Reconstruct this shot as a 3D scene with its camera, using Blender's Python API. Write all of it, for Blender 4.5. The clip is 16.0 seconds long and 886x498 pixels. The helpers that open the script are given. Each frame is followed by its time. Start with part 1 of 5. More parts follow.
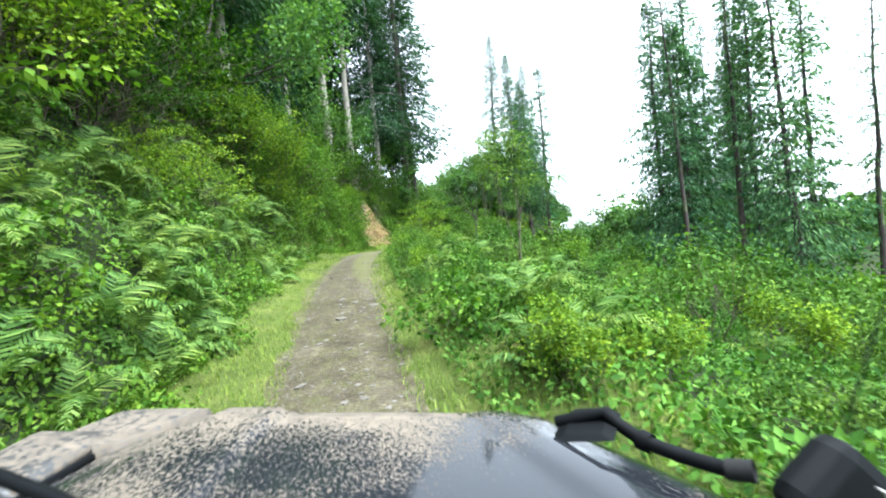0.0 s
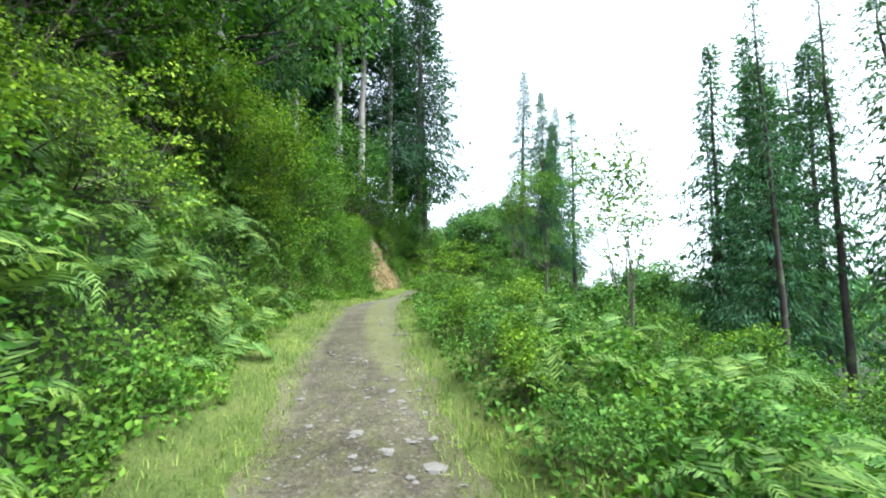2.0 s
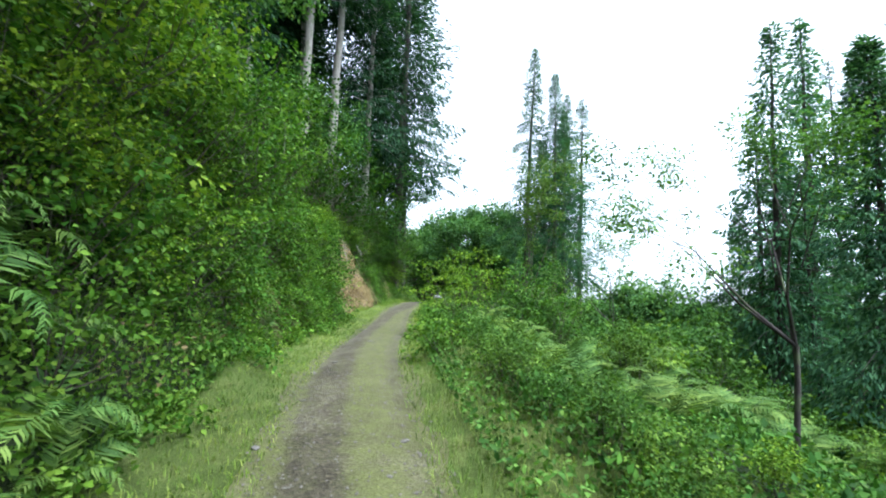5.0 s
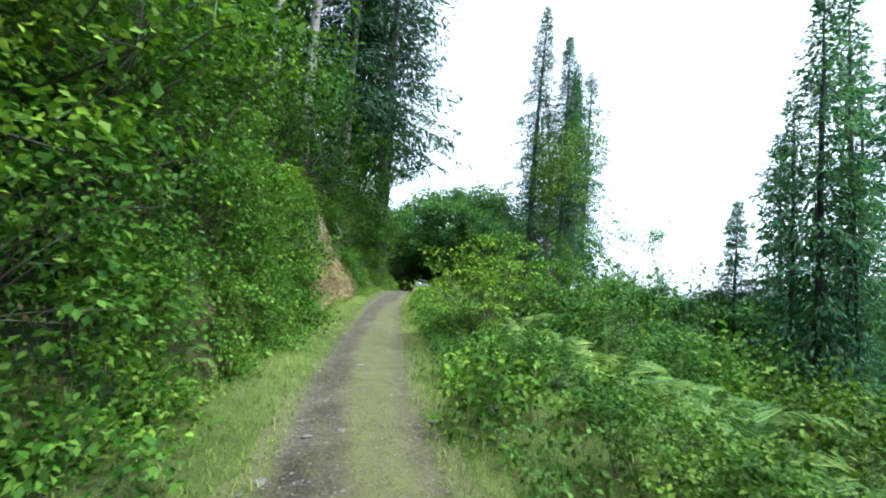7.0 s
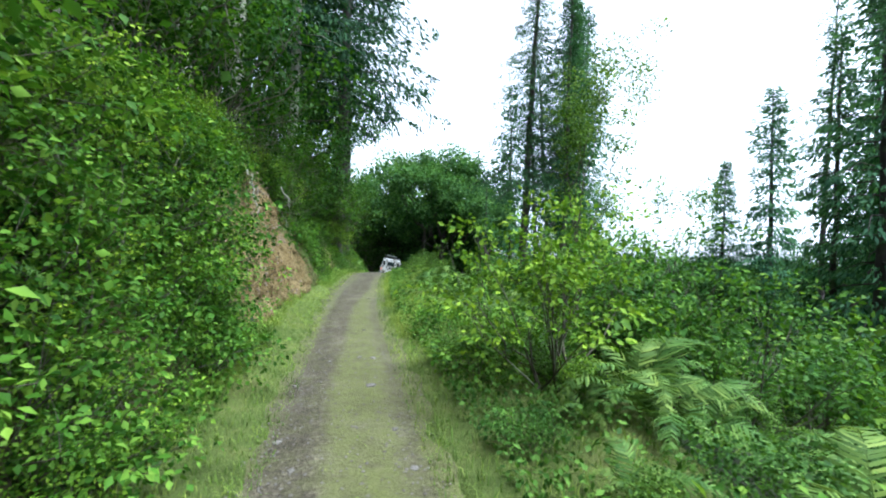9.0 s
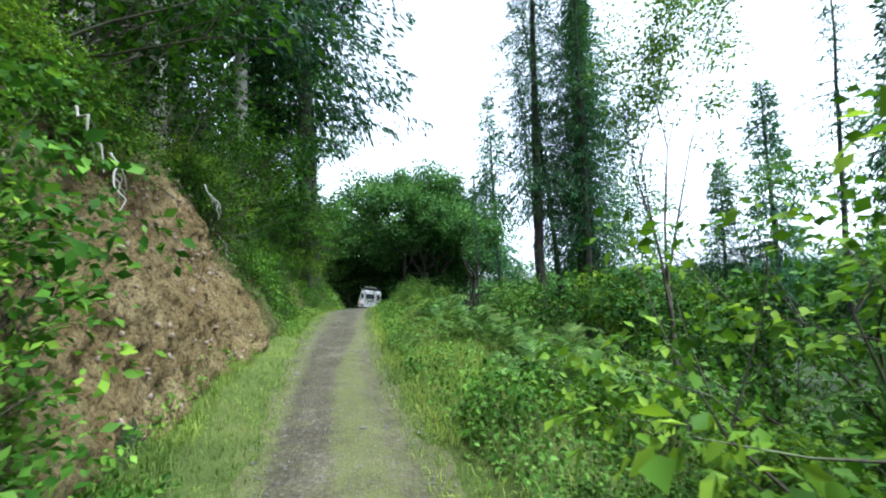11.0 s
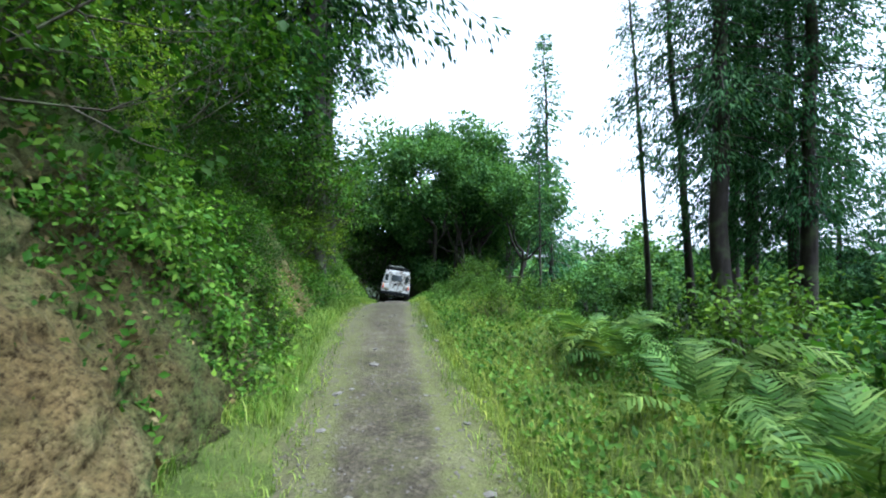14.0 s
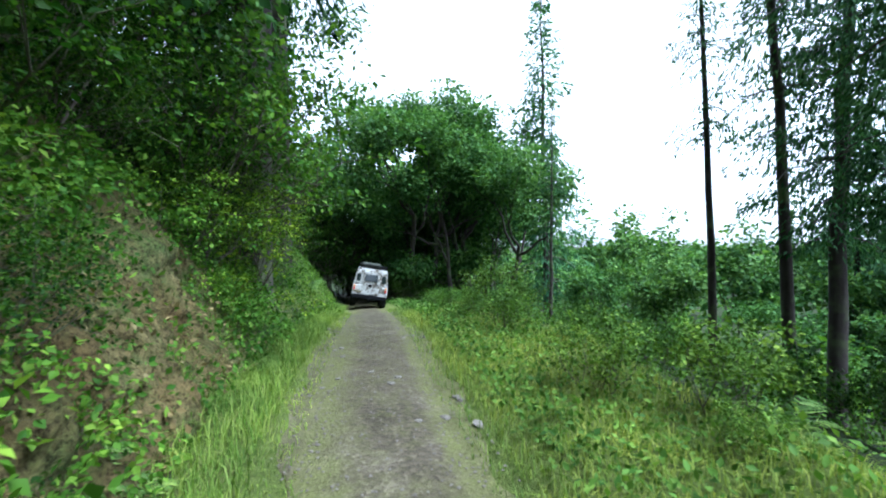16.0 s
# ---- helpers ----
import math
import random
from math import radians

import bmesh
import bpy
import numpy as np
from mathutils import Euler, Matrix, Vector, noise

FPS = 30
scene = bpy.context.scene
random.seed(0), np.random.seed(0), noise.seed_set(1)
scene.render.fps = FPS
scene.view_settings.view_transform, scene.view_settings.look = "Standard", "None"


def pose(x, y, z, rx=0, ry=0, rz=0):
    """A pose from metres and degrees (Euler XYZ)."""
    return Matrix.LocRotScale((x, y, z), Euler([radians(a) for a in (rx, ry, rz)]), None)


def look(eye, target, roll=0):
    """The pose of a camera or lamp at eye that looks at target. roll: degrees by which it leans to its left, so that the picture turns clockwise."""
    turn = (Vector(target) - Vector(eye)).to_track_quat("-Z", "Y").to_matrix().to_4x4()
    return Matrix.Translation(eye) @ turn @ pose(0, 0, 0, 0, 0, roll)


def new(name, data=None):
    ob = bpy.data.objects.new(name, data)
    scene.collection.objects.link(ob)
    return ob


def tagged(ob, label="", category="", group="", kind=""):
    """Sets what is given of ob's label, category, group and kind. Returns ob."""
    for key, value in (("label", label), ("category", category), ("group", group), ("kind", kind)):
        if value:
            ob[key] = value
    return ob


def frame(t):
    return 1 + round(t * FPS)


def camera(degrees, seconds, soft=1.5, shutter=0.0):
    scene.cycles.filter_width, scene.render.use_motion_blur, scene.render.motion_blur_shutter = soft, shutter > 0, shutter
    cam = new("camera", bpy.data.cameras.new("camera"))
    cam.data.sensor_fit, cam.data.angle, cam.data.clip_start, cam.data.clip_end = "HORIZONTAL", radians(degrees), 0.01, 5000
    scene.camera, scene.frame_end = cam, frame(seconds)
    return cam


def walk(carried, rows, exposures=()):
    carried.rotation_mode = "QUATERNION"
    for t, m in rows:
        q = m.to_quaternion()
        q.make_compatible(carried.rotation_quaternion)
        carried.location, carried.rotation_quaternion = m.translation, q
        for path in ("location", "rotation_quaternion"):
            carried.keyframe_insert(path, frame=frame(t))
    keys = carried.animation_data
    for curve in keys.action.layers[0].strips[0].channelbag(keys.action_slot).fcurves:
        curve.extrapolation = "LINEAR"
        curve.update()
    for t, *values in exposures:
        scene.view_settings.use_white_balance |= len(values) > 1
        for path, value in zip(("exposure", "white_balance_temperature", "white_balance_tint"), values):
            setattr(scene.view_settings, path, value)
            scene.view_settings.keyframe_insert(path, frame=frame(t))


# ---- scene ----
cam = camera(90.0, 16.0, soft=2.0, shutter=0.12)
PATH = [
    (0, (0.000, -0.000, 1.960), (0.0154, 1.9998, 1.9398), -5.84),
    (0.5, (-0.334, 1.378, 2.088), (-0.3383, 3.3768, 2.1524), -4.86),
    (1, (-0.730, 2.735, 2.198), (-0.7378, 4.7329, 2.2862), -2.83),
    (1.5, (-1.135, 4.060, 2.276), (-1.1314, 6.0507, 2.4687), -0.79),
    (2, (-1.499, 5.374, 2.356), (-1.4505, 7.3646, 2.5408), -0.75),
    (2.5, (-1.804, 6.667, 2.463), (-1.7198, 8.6552, 2.6661), -0.13),
    (3, (-2.043, 7.972, 2.609), (-1.9042, 9.9514, 2.8589), -0.69),
    (3.5, (-2.252, 9.256, 2.789), (-2.1002, 11.2373, 3.0193), -0.26),
    (4, (-2.459, 10.527, 2.991), (-2.2867, 12.5054, 3.2284), 0.57),
    (6.5, (-3.334, 15.370, 3.514), (-3.0498, 17.3457, 3.6481), 3.18),
    (7, (-3.466, 16.641, 3.590), (-3.1313, 18.6082, 3.7256), 3.67),
    (7.5, (-3.556, 17.954, 3.688), (-3.1679, 19.9150, 3.7441), 3.75),
    (8, (-3.599, 19.262, 3.787), (-3.1701, 21.2147, 3.8303), 3.10),
    (8.5, (-3.600, 20.549, 3.864), (-3.1228, 22.4918, 3.8665), 1.27),
    (9, (-3.582, 21.831, 3.923), (-3.0653, 23.7627, 3.9343), 1.91),
    (11.5, (-3.327, 27.758, 3.835), (-2.6750, 29.6432, 3.9772), -2.82),
    (12, (-3.235, 29.113, 3.874), (-2.6520, 31.0252, 3.9399), 0.31),
    (12.5, (-3.205, 30.473, 3.919), (-2.6256, 32.3845, 4.0207), -1.23),
    (13, (-3.276, 31.784, 3.983), (-2.7088, 33.6996, 4.0680), 1.83),
    (13.5, (-3.195, 33.129, 4.052), (-2.6141, 35.0429, 4.0884), -0.98),
    (14, (-3.097, 34.433, 4.119), (-2.5093, 36.3440, 4.1417), -0.39),
    (14.5, (-3.057, 35.741, 4.199), (-2.4458, 37.6454, 4.2125), -0.77),
    (15, (-2.995, 37.013, 4.264), (-2.3553, 38.9077, 4.2819), -0.92),
    (15.5, (-2.849, 38.310, 4.311), (-2.1635, 40.1883, 4.2938), 0.04),
    (16, (-2.605, 39.609, 4.358), (-1.8681, 41.4679, 4.3344), -0.11),
]
walk(cam, [(t, look(eye, target, roll)) for t, eye, target, roll in PATH],
     [(0.0, 2.85, 5600, 4.5), (2.0, 2.65, 5450, 5.5), (4.0, 2.35, 5300, 6.5), (9.0, 2.27, 5200, 6.5), (12.0, 2.2, 5150, 7.0), (16.0, 2.4, 5000, 7.5)])

# ---- world and light: a bright, evenly overcast day ----
world = bpy.data.worlds.new("overcast_sky")
scene.world = world
world.use_nodes = True
wn = world.node_tree.nodes
wl = world.node_tree.links
sky = wn.new("ShaderNodeTexSky")
sky.sky_type = "NISHITA"
sky.sun_disc = False
sky.sun_elevation = radians(67)
sky.sun_rotation = radians(128)
sky.air_density = 1.0
sky.dust_density = 1.5
sky.ozone_density = 1.0
grey = wn.new("ShaderNodeHueSaturation")
grey.inputs["Saturation"].default_value = 0.08
wl.new(sky.outputs[0], grey.inputs["Color"])
wl.new(grey.outputs[0], wn["Background"].inputs["Color"])
wn["Background"].inputs["Strength"].default_value = 0.12

sun_data = bpy.data.lights.new("sun", "SUN")
sun_data.energy = 3.2
sun_data.angle = radians(40)
sun_data.color = (1.0, 0.97, 0.92)
sun = new("sun", sun_data)
sun.matrix_world = look((28, -2, 80), (0, 20, 0))


# ---- materials ----
def material(name, rough=0.8):
    m = bpy.data.materials.new(name)
    m.use_nodes = True
    b = m.node_tree.nodes["Principled BSDF"]
    b.inputs["Roughness"].default_value = rough
    b.inputs["Specular IOR Level"].default_value = 0.1 if rough > 0.84 else 0.5
    return m, m.node_tree.nodes, m.node_tree.links, b


def ramp(nodes, stops):
    r = nodes.new("ShaderNodeValToRGB")
    while len(r.color_ramp.elements) < len(stops):
        r.color_ramp.elements.new(0.5)
    for e, (p, c) in zip(r.color_ramp.elements, stops):
        e.position = p
        e.color = (*c, 1)
    return r


def noise_tex(nodes, links, scale, detail=4.0, rough=0.55, coords="Object"):
    tc = nodes.new("ShaderNodeTexCoord")
    n = nodes.new("ShaderNodeTexNoise")
    n.inputs["Scale"].default_value = scale
    n.inputs["Detail"].default_value = detail
    n.inputs["Roughness"].default_value = rough
    links.new(tc.outputs[coords], n.inputs["Vector"])
    return n


def mix_color(nodes, links, fac, a, b, mode="MIX"):
    m = nodes.new("ShaderNodeMix")
    m.data_type = "RGBA"
    m.blend_type = mode
    for sock, v in ((m.inputs["Factor"], fac), (m.inputs["A"], a), (m.inputs["B"], b)):
        if isinstance(v, (int, float)):
            sock.default_value = v
        elif isinstance(v, tuple):
            sock.default_value = (*v, 1)
        else:
            links.new(v, sock)
    return m.outputs["Result"]


def bump(nodes, links, bsdf, height, strength, dist):
    b = nodes.new("ShaderNodeBump")
    b.inputs["Strength"].default_value = strength
    b.inputs["Distance"].default_value = dist
    links.new(height, b.inputs["Height"])
    links.new(b.outputs[0], bsdf.inputs["Normal"])


def leaf_material(name, dark, mid, light, rough=0.5, glow=0.3, tint=0.25):
    """A leaf: varied from leaf to leaf and from plant to plant, and lit through from behind."""
    m, n, l, b = material(name, rough)
    geo = n.new("ShaderNodeNewGeometry")
    dark, mid, light = (tuple(c * k for c in col) for col, k in ((dark, 0.6), (mid, 0.8), (light, 0.95)))
    r = ramp(n, [(0.0, dark), (0.5, mid), (1.0, light)])
    l.new(geo.outputs["Random Per Island"], r.inputs[0])
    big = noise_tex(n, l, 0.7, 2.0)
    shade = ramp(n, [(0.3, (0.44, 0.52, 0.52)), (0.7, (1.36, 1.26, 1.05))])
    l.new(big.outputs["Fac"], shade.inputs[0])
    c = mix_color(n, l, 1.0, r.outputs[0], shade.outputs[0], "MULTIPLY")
    info = n.new("ShaderNodeObjectInfo")
    per = ramp(n, [(0.0, (0.75, 0.9, 0.8)), (0.5, (1.0, 1.0, 1.0)), (1.0, (1.3, 1.1, 0.8))])
    l.new(info.outputs["Random"], per.inputs[0])
    c = mix_color(n, l, tint * 2, c, mix_color(n, l, 1.0, c, per.outputs[0], "MULTIPLY"))
    l.new(c, b.inputs["Base Color"])
    b.inputs["Specular IOR Level"].default_value = 0.04
    tr = n.new("ShaderNodeBsdfTranslucent")
    bright = mix_color(n, l, 1.0, c, (1.25, 1.3, 0.55), "MULTIPLY")
    l.new(bright, tr.inputs["Color"])
    mx = n.new("ShaderNodeMixShader")
    mx.inputs[0].default_value = glow
    l.new(b.outputs[0], mx.inputs[1])
    l.new(tr.outputs[0], mx.inputs[2])
    l.new(mx.outputs[0], n["Material Output"].inputs["Surface"])
    return m


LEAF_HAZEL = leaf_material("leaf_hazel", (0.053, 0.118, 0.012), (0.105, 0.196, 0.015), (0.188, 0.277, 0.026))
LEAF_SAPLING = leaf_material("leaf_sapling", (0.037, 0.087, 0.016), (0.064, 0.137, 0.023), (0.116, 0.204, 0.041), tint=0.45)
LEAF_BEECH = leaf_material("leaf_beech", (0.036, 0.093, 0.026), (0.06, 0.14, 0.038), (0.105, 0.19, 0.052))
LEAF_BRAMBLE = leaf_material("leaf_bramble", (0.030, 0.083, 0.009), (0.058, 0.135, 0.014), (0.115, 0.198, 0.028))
# darker copy of the leaf greens: overhung shade put into the colour
LEAF_SHADE_TINT = leaf_material("leaf_shade_tint", (0.008, 0.026, 0.004), (0.018, 0.049, 0.005), (0.042, 0.086, 0.010), glow=0.4)
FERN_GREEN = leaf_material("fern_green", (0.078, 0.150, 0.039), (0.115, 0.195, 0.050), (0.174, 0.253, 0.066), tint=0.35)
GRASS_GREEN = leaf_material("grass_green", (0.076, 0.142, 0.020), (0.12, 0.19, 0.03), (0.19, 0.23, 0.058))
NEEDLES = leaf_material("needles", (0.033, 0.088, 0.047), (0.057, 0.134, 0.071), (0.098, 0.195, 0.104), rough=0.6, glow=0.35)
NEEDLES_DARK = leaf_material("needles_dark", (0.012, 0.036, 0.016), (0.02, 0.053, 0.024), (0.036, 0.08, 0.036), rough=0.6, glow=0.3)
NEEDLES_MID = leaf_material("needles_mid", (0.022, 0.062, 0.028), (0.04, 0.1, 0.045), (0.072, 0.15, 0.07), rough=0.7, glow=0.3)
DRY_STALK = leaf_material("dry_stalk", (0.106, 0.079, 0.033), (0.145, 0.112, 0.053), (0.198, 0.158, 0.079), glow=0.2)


def bark_material(name, dark, light, scale=6.0):
    m, n, l, b = material(name, 0.9)
    tc = n.new("ShaderNodeTexCoord")
    mp = n.new("ShaderNodeMapping")
    mp.inputs["Scale"].default_value = (1, 1, 0.25)
    l.new(tc.outputs["Object"], mp.inputs["Vector"])
    t = n.new("ShaderNodeTexNoise")
    t.inputs["Scale"].default_value = scale
    t.inputs["Detail"].default_value = 6
    t.inputs["Roughness"].default_value = 0.7
    l.new(mp.outputs[0], t.inputs["Vector"])
    r = ramp(n, [(0.3, dark), (0.7, light)])
    l.new(t.outputs["Fac"], r.inputs[0])
    moss = noise_tex(n, l, 1.3, 3.0)
    mr = ramp(n, [(0.52, (0, 0, 0)), (0.7, (1, 1, 1))])
    l.new(moss.outputs["Fac"], mr.inputs[0])
    c = mix_color(n, l, mr.outputs[0], r.outputs[0], (0.09, 0.11, 0.05))
    l.new(c, b.inputs["Base Color"])
    bump(n, l, b, t.outputs["Fac"], 0.6, 0.03)
    return m


BARK_DARK = bark_material("bark_dark", (0.025, 0.020, 0.018), (0.057, 0.049, 0.044))
BARK_PALE = bark_material("bark_pale", (0.122, 0.109, 0.088), (0.258, 0.238, 0.204))
BARK_TWIG = bark_material("bark_twig", (0.032, 0.028, 0.020), (0.080, 0.068, 0.048), 12)


def ground_material():
    """Humus, moss and leaf litter under the plants."""
    m, n, l, b = material("forest_floor", 0.95)
    a = noise_tex(n, l, 2.2, 8.0, 0.65)
    r = ramp(n, [(0.3, (0.012, 0.013, 0.006)), (0.5, (0.016, 0.023, 0.008)), (0.7, (0.022, 0.036, 0.011))])
    l.new(a.outputs["Fac"], r.inputs[0])
    fine = noise_tex(n, l, 26.0, 6.0, 0.7)
    f = ramp(n, [(0.3, (0.6, 0.6, 0.6)), (0.7, (1.3, 1.3, 1.2))])
    l.new(fine.outputs["Fac"], f.inputs[0])
    c = mix_color(n, l, 1.0, r.outputs[0], f.outputs[0], "MULTIPLY")
    l.new(c, b.inputs["Base Color"])
    bump(n, l, b, fine.outputs["Fac"], 0.8, 0.05)
    return m


def track_material():
    """Compacted stony earth, two wheel ruts of dark gravel and a paler grassy middle."""
    m, n, l, b = material("gravel_track", 0.9)
    a = noise_tex(n, l, 1.4, 6.0, 0.6)
    r = ramp(n, [(0.3, (0.026, 0.022, 0.014)), (0.55, (0.048, 0.041, 0.028)), (0.75, (0.085, 0.074, 0.054))])
    l.new(a.outputs["Fac"], r.inputs[0])
    tc = n.new("ShaderNodeTexCoord")
    v = n.new("ShaderNodeTexVoronoi")
    v.inputs["Scale"].default_value = 26
    v.inputs["Randomness"].default_value = 1.0
    l.new(tc.outputs["Object"], v.inputs["Vector"])
    sep = n.new("ShaderNodeSeparateColor")
    l.new(v.outputs["Color"], sep.inputs[0])
    peb = ramp(n, [(0.0, (0.7, 0.68, 0.66)), (0.6, (1.0, 0.98, 0.96)), (0.9, (1.2, 1.18, 1.15)), (1.0, (1.6, 1.57, 1.53))])
    l.new(sep.outputs[0], peb.inputs[0])
    c = mix_color(n, l, 1.0, r.outputs[0], peb.outputs[0], "MULTIPLY")
    fine = noise_tex(n, l, 90.0, 4.0, 0.7)
    f = ramp(n, [(0.3, (0.7, 0.7, 0.7)), (0.7, (1.25, 1.25, 1.2))])
    l.new(fine.outputs["Fac"], f.inputs[0])
    c = mix_color(n, l, 1.0, c, f.outputs[0], "MULTIPLY")
    at_u = n.new("ShaderNodeAttribute")
    at_u.attribute_name = "moss"
    patch = noise_tex(n, l, 4.0, 6.0, 0.75)
    sum_ = n.new("ShaderNodeMath")
    sum_.operation = "MULTIPLY_ADD"
    sum_.inputs[1].default_value = 1.9
    l.new(patch.outputs["Fac"], sum_.inputs[0])
    l.new(at_u.outputs["Fac"], sum_.inputs[2])
    mm = ramp(n, [(0.0, (0, 0, 0)), (1.0, (0.8, 0.8, 0.8))])
    less = n.new("ShaderNodeMath")
    less.operation = "SUBTRACT"
    less.inputs[1].default_value = 0.82
    l.new(sum_.outputs[0], less.inputs[0])
    l.new(less.outputs[0], mm.inputs[0])
    green = mix_color(n, l, 1.0, f.outputs[0], (0.078, 0.084, 0.025), "MULTIPLY")
    c = mix_color(n, l, mm.outputs[0], c, green)
    l.new(c, b.inputs["Base Color"])
    hgt = n.new("ShaderNodeMath")
    hgt.operation = "ADD"
    l.new(v.outputs["Distance"], hgt.inputs[0])
    l.new(fine.outputs["Fac"], hgt.inputs[1])
    bump(n, l, b, hgt.outputs[0], 0.7, 0.02)
    return m


def earth_material():
    """Bare clay: pale crumbs, dark streaks running down, and pits with their shade in the colour."""
    m, n, l, b = material("bare_earth", 0.95)
    a = noise_tex(n, l, 0.9, 8.0, 0.7)
    r = ramp(n, [(0.3, (0.07, 0.047, 0.016)), (0.48, (0.132, 0.096, 0.039)), (0.68, (0.21, 0.164, 0.08))])
    l.new(a.outputs["Fac"], r.inputs[0])
    tc = n.new("ShaderNodeTexCoord")
    mp = n.new("ShaderNodeMapping")
    mp.inputs["Scale"].default_value = (1, 1, 0.3)
    l.new(tc.outputs["Object"], mp.inputs["Vector"])
    run = n.new("ShaderNodeTexNoise")
    run.inputs["Scale"].default_value = 7.0
    run.inputs["Detail"].default_value = 8.0
    run.inputs["Roughness"].default_value = 0.75
    l.new(mp.outputs[0], run.inputs["Vector"])
    rr = ramp(n, [(0.34, (0.25, 0.2, 0.15)), (0.43, (0.85, 0.82, 0.78)), (0.6, (1.12, 1.12, 1.12))])
    l.new(run.outputs["Fac"], rr.inputs[0])
    c = mix_color(n, l, 0.9, r.outputs[0], rr.outputs[0], "MULTIPLY")
    pit = noise_tex(n, l, 24.0, 5.0, 0.8)
    pr = ramp(n, [(0.38, (0.22, 0.18, 0.12)), (0.48, (0.86, 0.86, 0.86)), (0.62, (1.35, 1.33, 1.28))])
    l.new(pit.outputs["Fac"], pr.inputs[0])
    c = mix_color(n, l, 1.0, c, pr.outputs[0], "MULTIPLY")
    grown = n.new("ShaderNodeAttribute")
    grown.attribute_name = "moss"
    mossy = noise_tex(n, l, 2.3, 7.0, 0.75)
    more = n.new("ShaderNodeMath")
    more.operation = "ADD"
    l.new(grown.outputs["Fac"], more.inputs[0])
    l.new(mossy.outputs["Fac"], more.inputs[1])
    cover = n.new("ShaderNodeMath")
    cover.operation = "MULTIPLY_ADD"
    cover.use_clamp = True
    cover.inputs[1].default_value = 3.0
    cover.inputs[2].default_value = -2.2
    l.new(more.outputs[0], cover.inputs[0])
    tone = ramp(n, [(0.35, (0.07, 0.05, 0.02)), (0.48, (0.06, 0.06, 0.018)), (0.62, (0.05, 0.075, 0.018))])
    l.new(a.outputs["Fac"], tone.inputs[0])
    c = mix_color(n, l, cover.outputs[0], c, mix_color(n, l, 1.0, pr.outputs[0], tone.outputs[0], "MULTIPLY"))
    l.new(c, b.inputs["Base Color"])
    h = n.new("ShaderNodeMath")
    h.operation = "ADD"
    l.new(run.outputs["Fac"], h.inputs[0])
    l.new(pit.outputs["Fac"], h.inputs[1])
    bump(n, l, b, h.outputs[0], 1.0, 0.06)
    return m


def stone_material(name, dark, light):
    m, n, l, b = material(name, 0.85)
    a = noise_tex(n, l, 9.0, 6.0, 0.7)
    r = ramp(n, [(0.3, dark), (0.7, light)])
    l.new(a.outputs["Fac"], r.inputs[0])
    info = n.new("ShaderNodeObjectInfo")
    geo = n.new("ShaderNodeNewGeometry")
    add = n.new("ShaderNodeMath")
    add.operation = "ADD"
    l.new(info.outputs["Random"], add.inputs[0])
    l.new(geo.outputs["Random Per Island"], add.inputs[1])
    v = ramp(n, [(0.0, (0.6, 0.58, 0.55)), (1.0, (1.25, 1.22, 1.2))])
    half = n.new("ShaderNodeMath")
    half.operation = "MULTIPLY"
    half.inputs[1].default_value = 0.5
    l.new(add.outputs[0], half.inputs[0])
    l.new(half.outputs[0], v.inputs[0])
    c = mix_color(n, l, 1.0, r.outputs[0], v.outputs[0], "MULTIPLY")
    l.new(c, b.inputs["Base Color"])
    bump(n, l, b, a.outputs["Fac"], 0.5, 0.01)
    return m


def turf_material():
    """Short matted grass and moss."""
    m, n, l, b = material("turf", 0.95)
    a = noise_tex(n, l, 1.6, 8.0, 0.65)
    r = ramp(n, [(0.3, (0.052, 0.07, 0.016)), (0.5, (0.082, 0.108, 0.026)), (0.72, (0.13, 0.138, 0.045))])
    l.new(a.outputs["Fac"], r.inputs[0])
    fine = noise_tex(n, l, 45.0, 6.0, 0.75)
    f = ramp(n, [(0.3, (0.45, 0.5, 0.4)), (0.7, (1.35, 1.3, 1.2))])
    l.new(fine.outputs["Fac"], f.inputs[0])
    l.new(mix_color(n, l, 1.0, r.outputs[0], f.outputs[0], "MULTIPLY"), b.inputs["Base Color"])
    bump(n, l, b, fine.outputs["Fac"], 1.0, 0.06)
    return m


TURF = turf_material()
FOREST_FLOOR = ground_material()
TRACK = track_material()
EARTH = earth_material()
STONE = stone_material("stone", (0.045, 0.041, 0.034), (0.115, 0.107, 0.092))
GRIT = stone_material("grit", (0.046, 0.041, 0.033), (0.125, 0.114, 0.096))
STONE_EARTH = stone_material("clay_stone", (0.098, 0.073, 0.049), (0.220, 0.176, 0.127))


# ---- mesh helpers ----
def mesh_np(name, v, f, mat, smooth=False):
    """A mesh of triangles from arrays of corners and faces."""
    me = bpy.data.meshes.new(name)
    v = np.ascontiguousarray(v, dtype=np.float32)
    f = np.ascontiguousarray(f, dtype=np.int32)
    me.vertices.add(len(v))
    me.vertices.foreach_set("co", v.ravel())
    me.loops.add(f.size)
    me.loops.foreach_set("vertex_index", f.ravel())
    me.polygons.add(len(f))
    me.polygons.foreach_set("loop_start", np.arange(0, f.size, 3, dtype=np.int32))
    me.update(calc_edges=True)
    me.materials.append(mat)
    if smooth:
        me.polygons.foreach_set("use_smooth", np.ones(len(f), dtype=bool))
    return me


def join(parts):
    vs, fs, k = [], [], 0
    for v, f in parts:
        vs.append(v)
        fs.append(np.asarray(f) + k)
        k += len(v)
    return np.concatenate(vs), np.concatenate(fs)


def unit(a):
    return a / np.maximum(np.linalg.norm(a, axis=-1, keepdims=True), 1e-9)


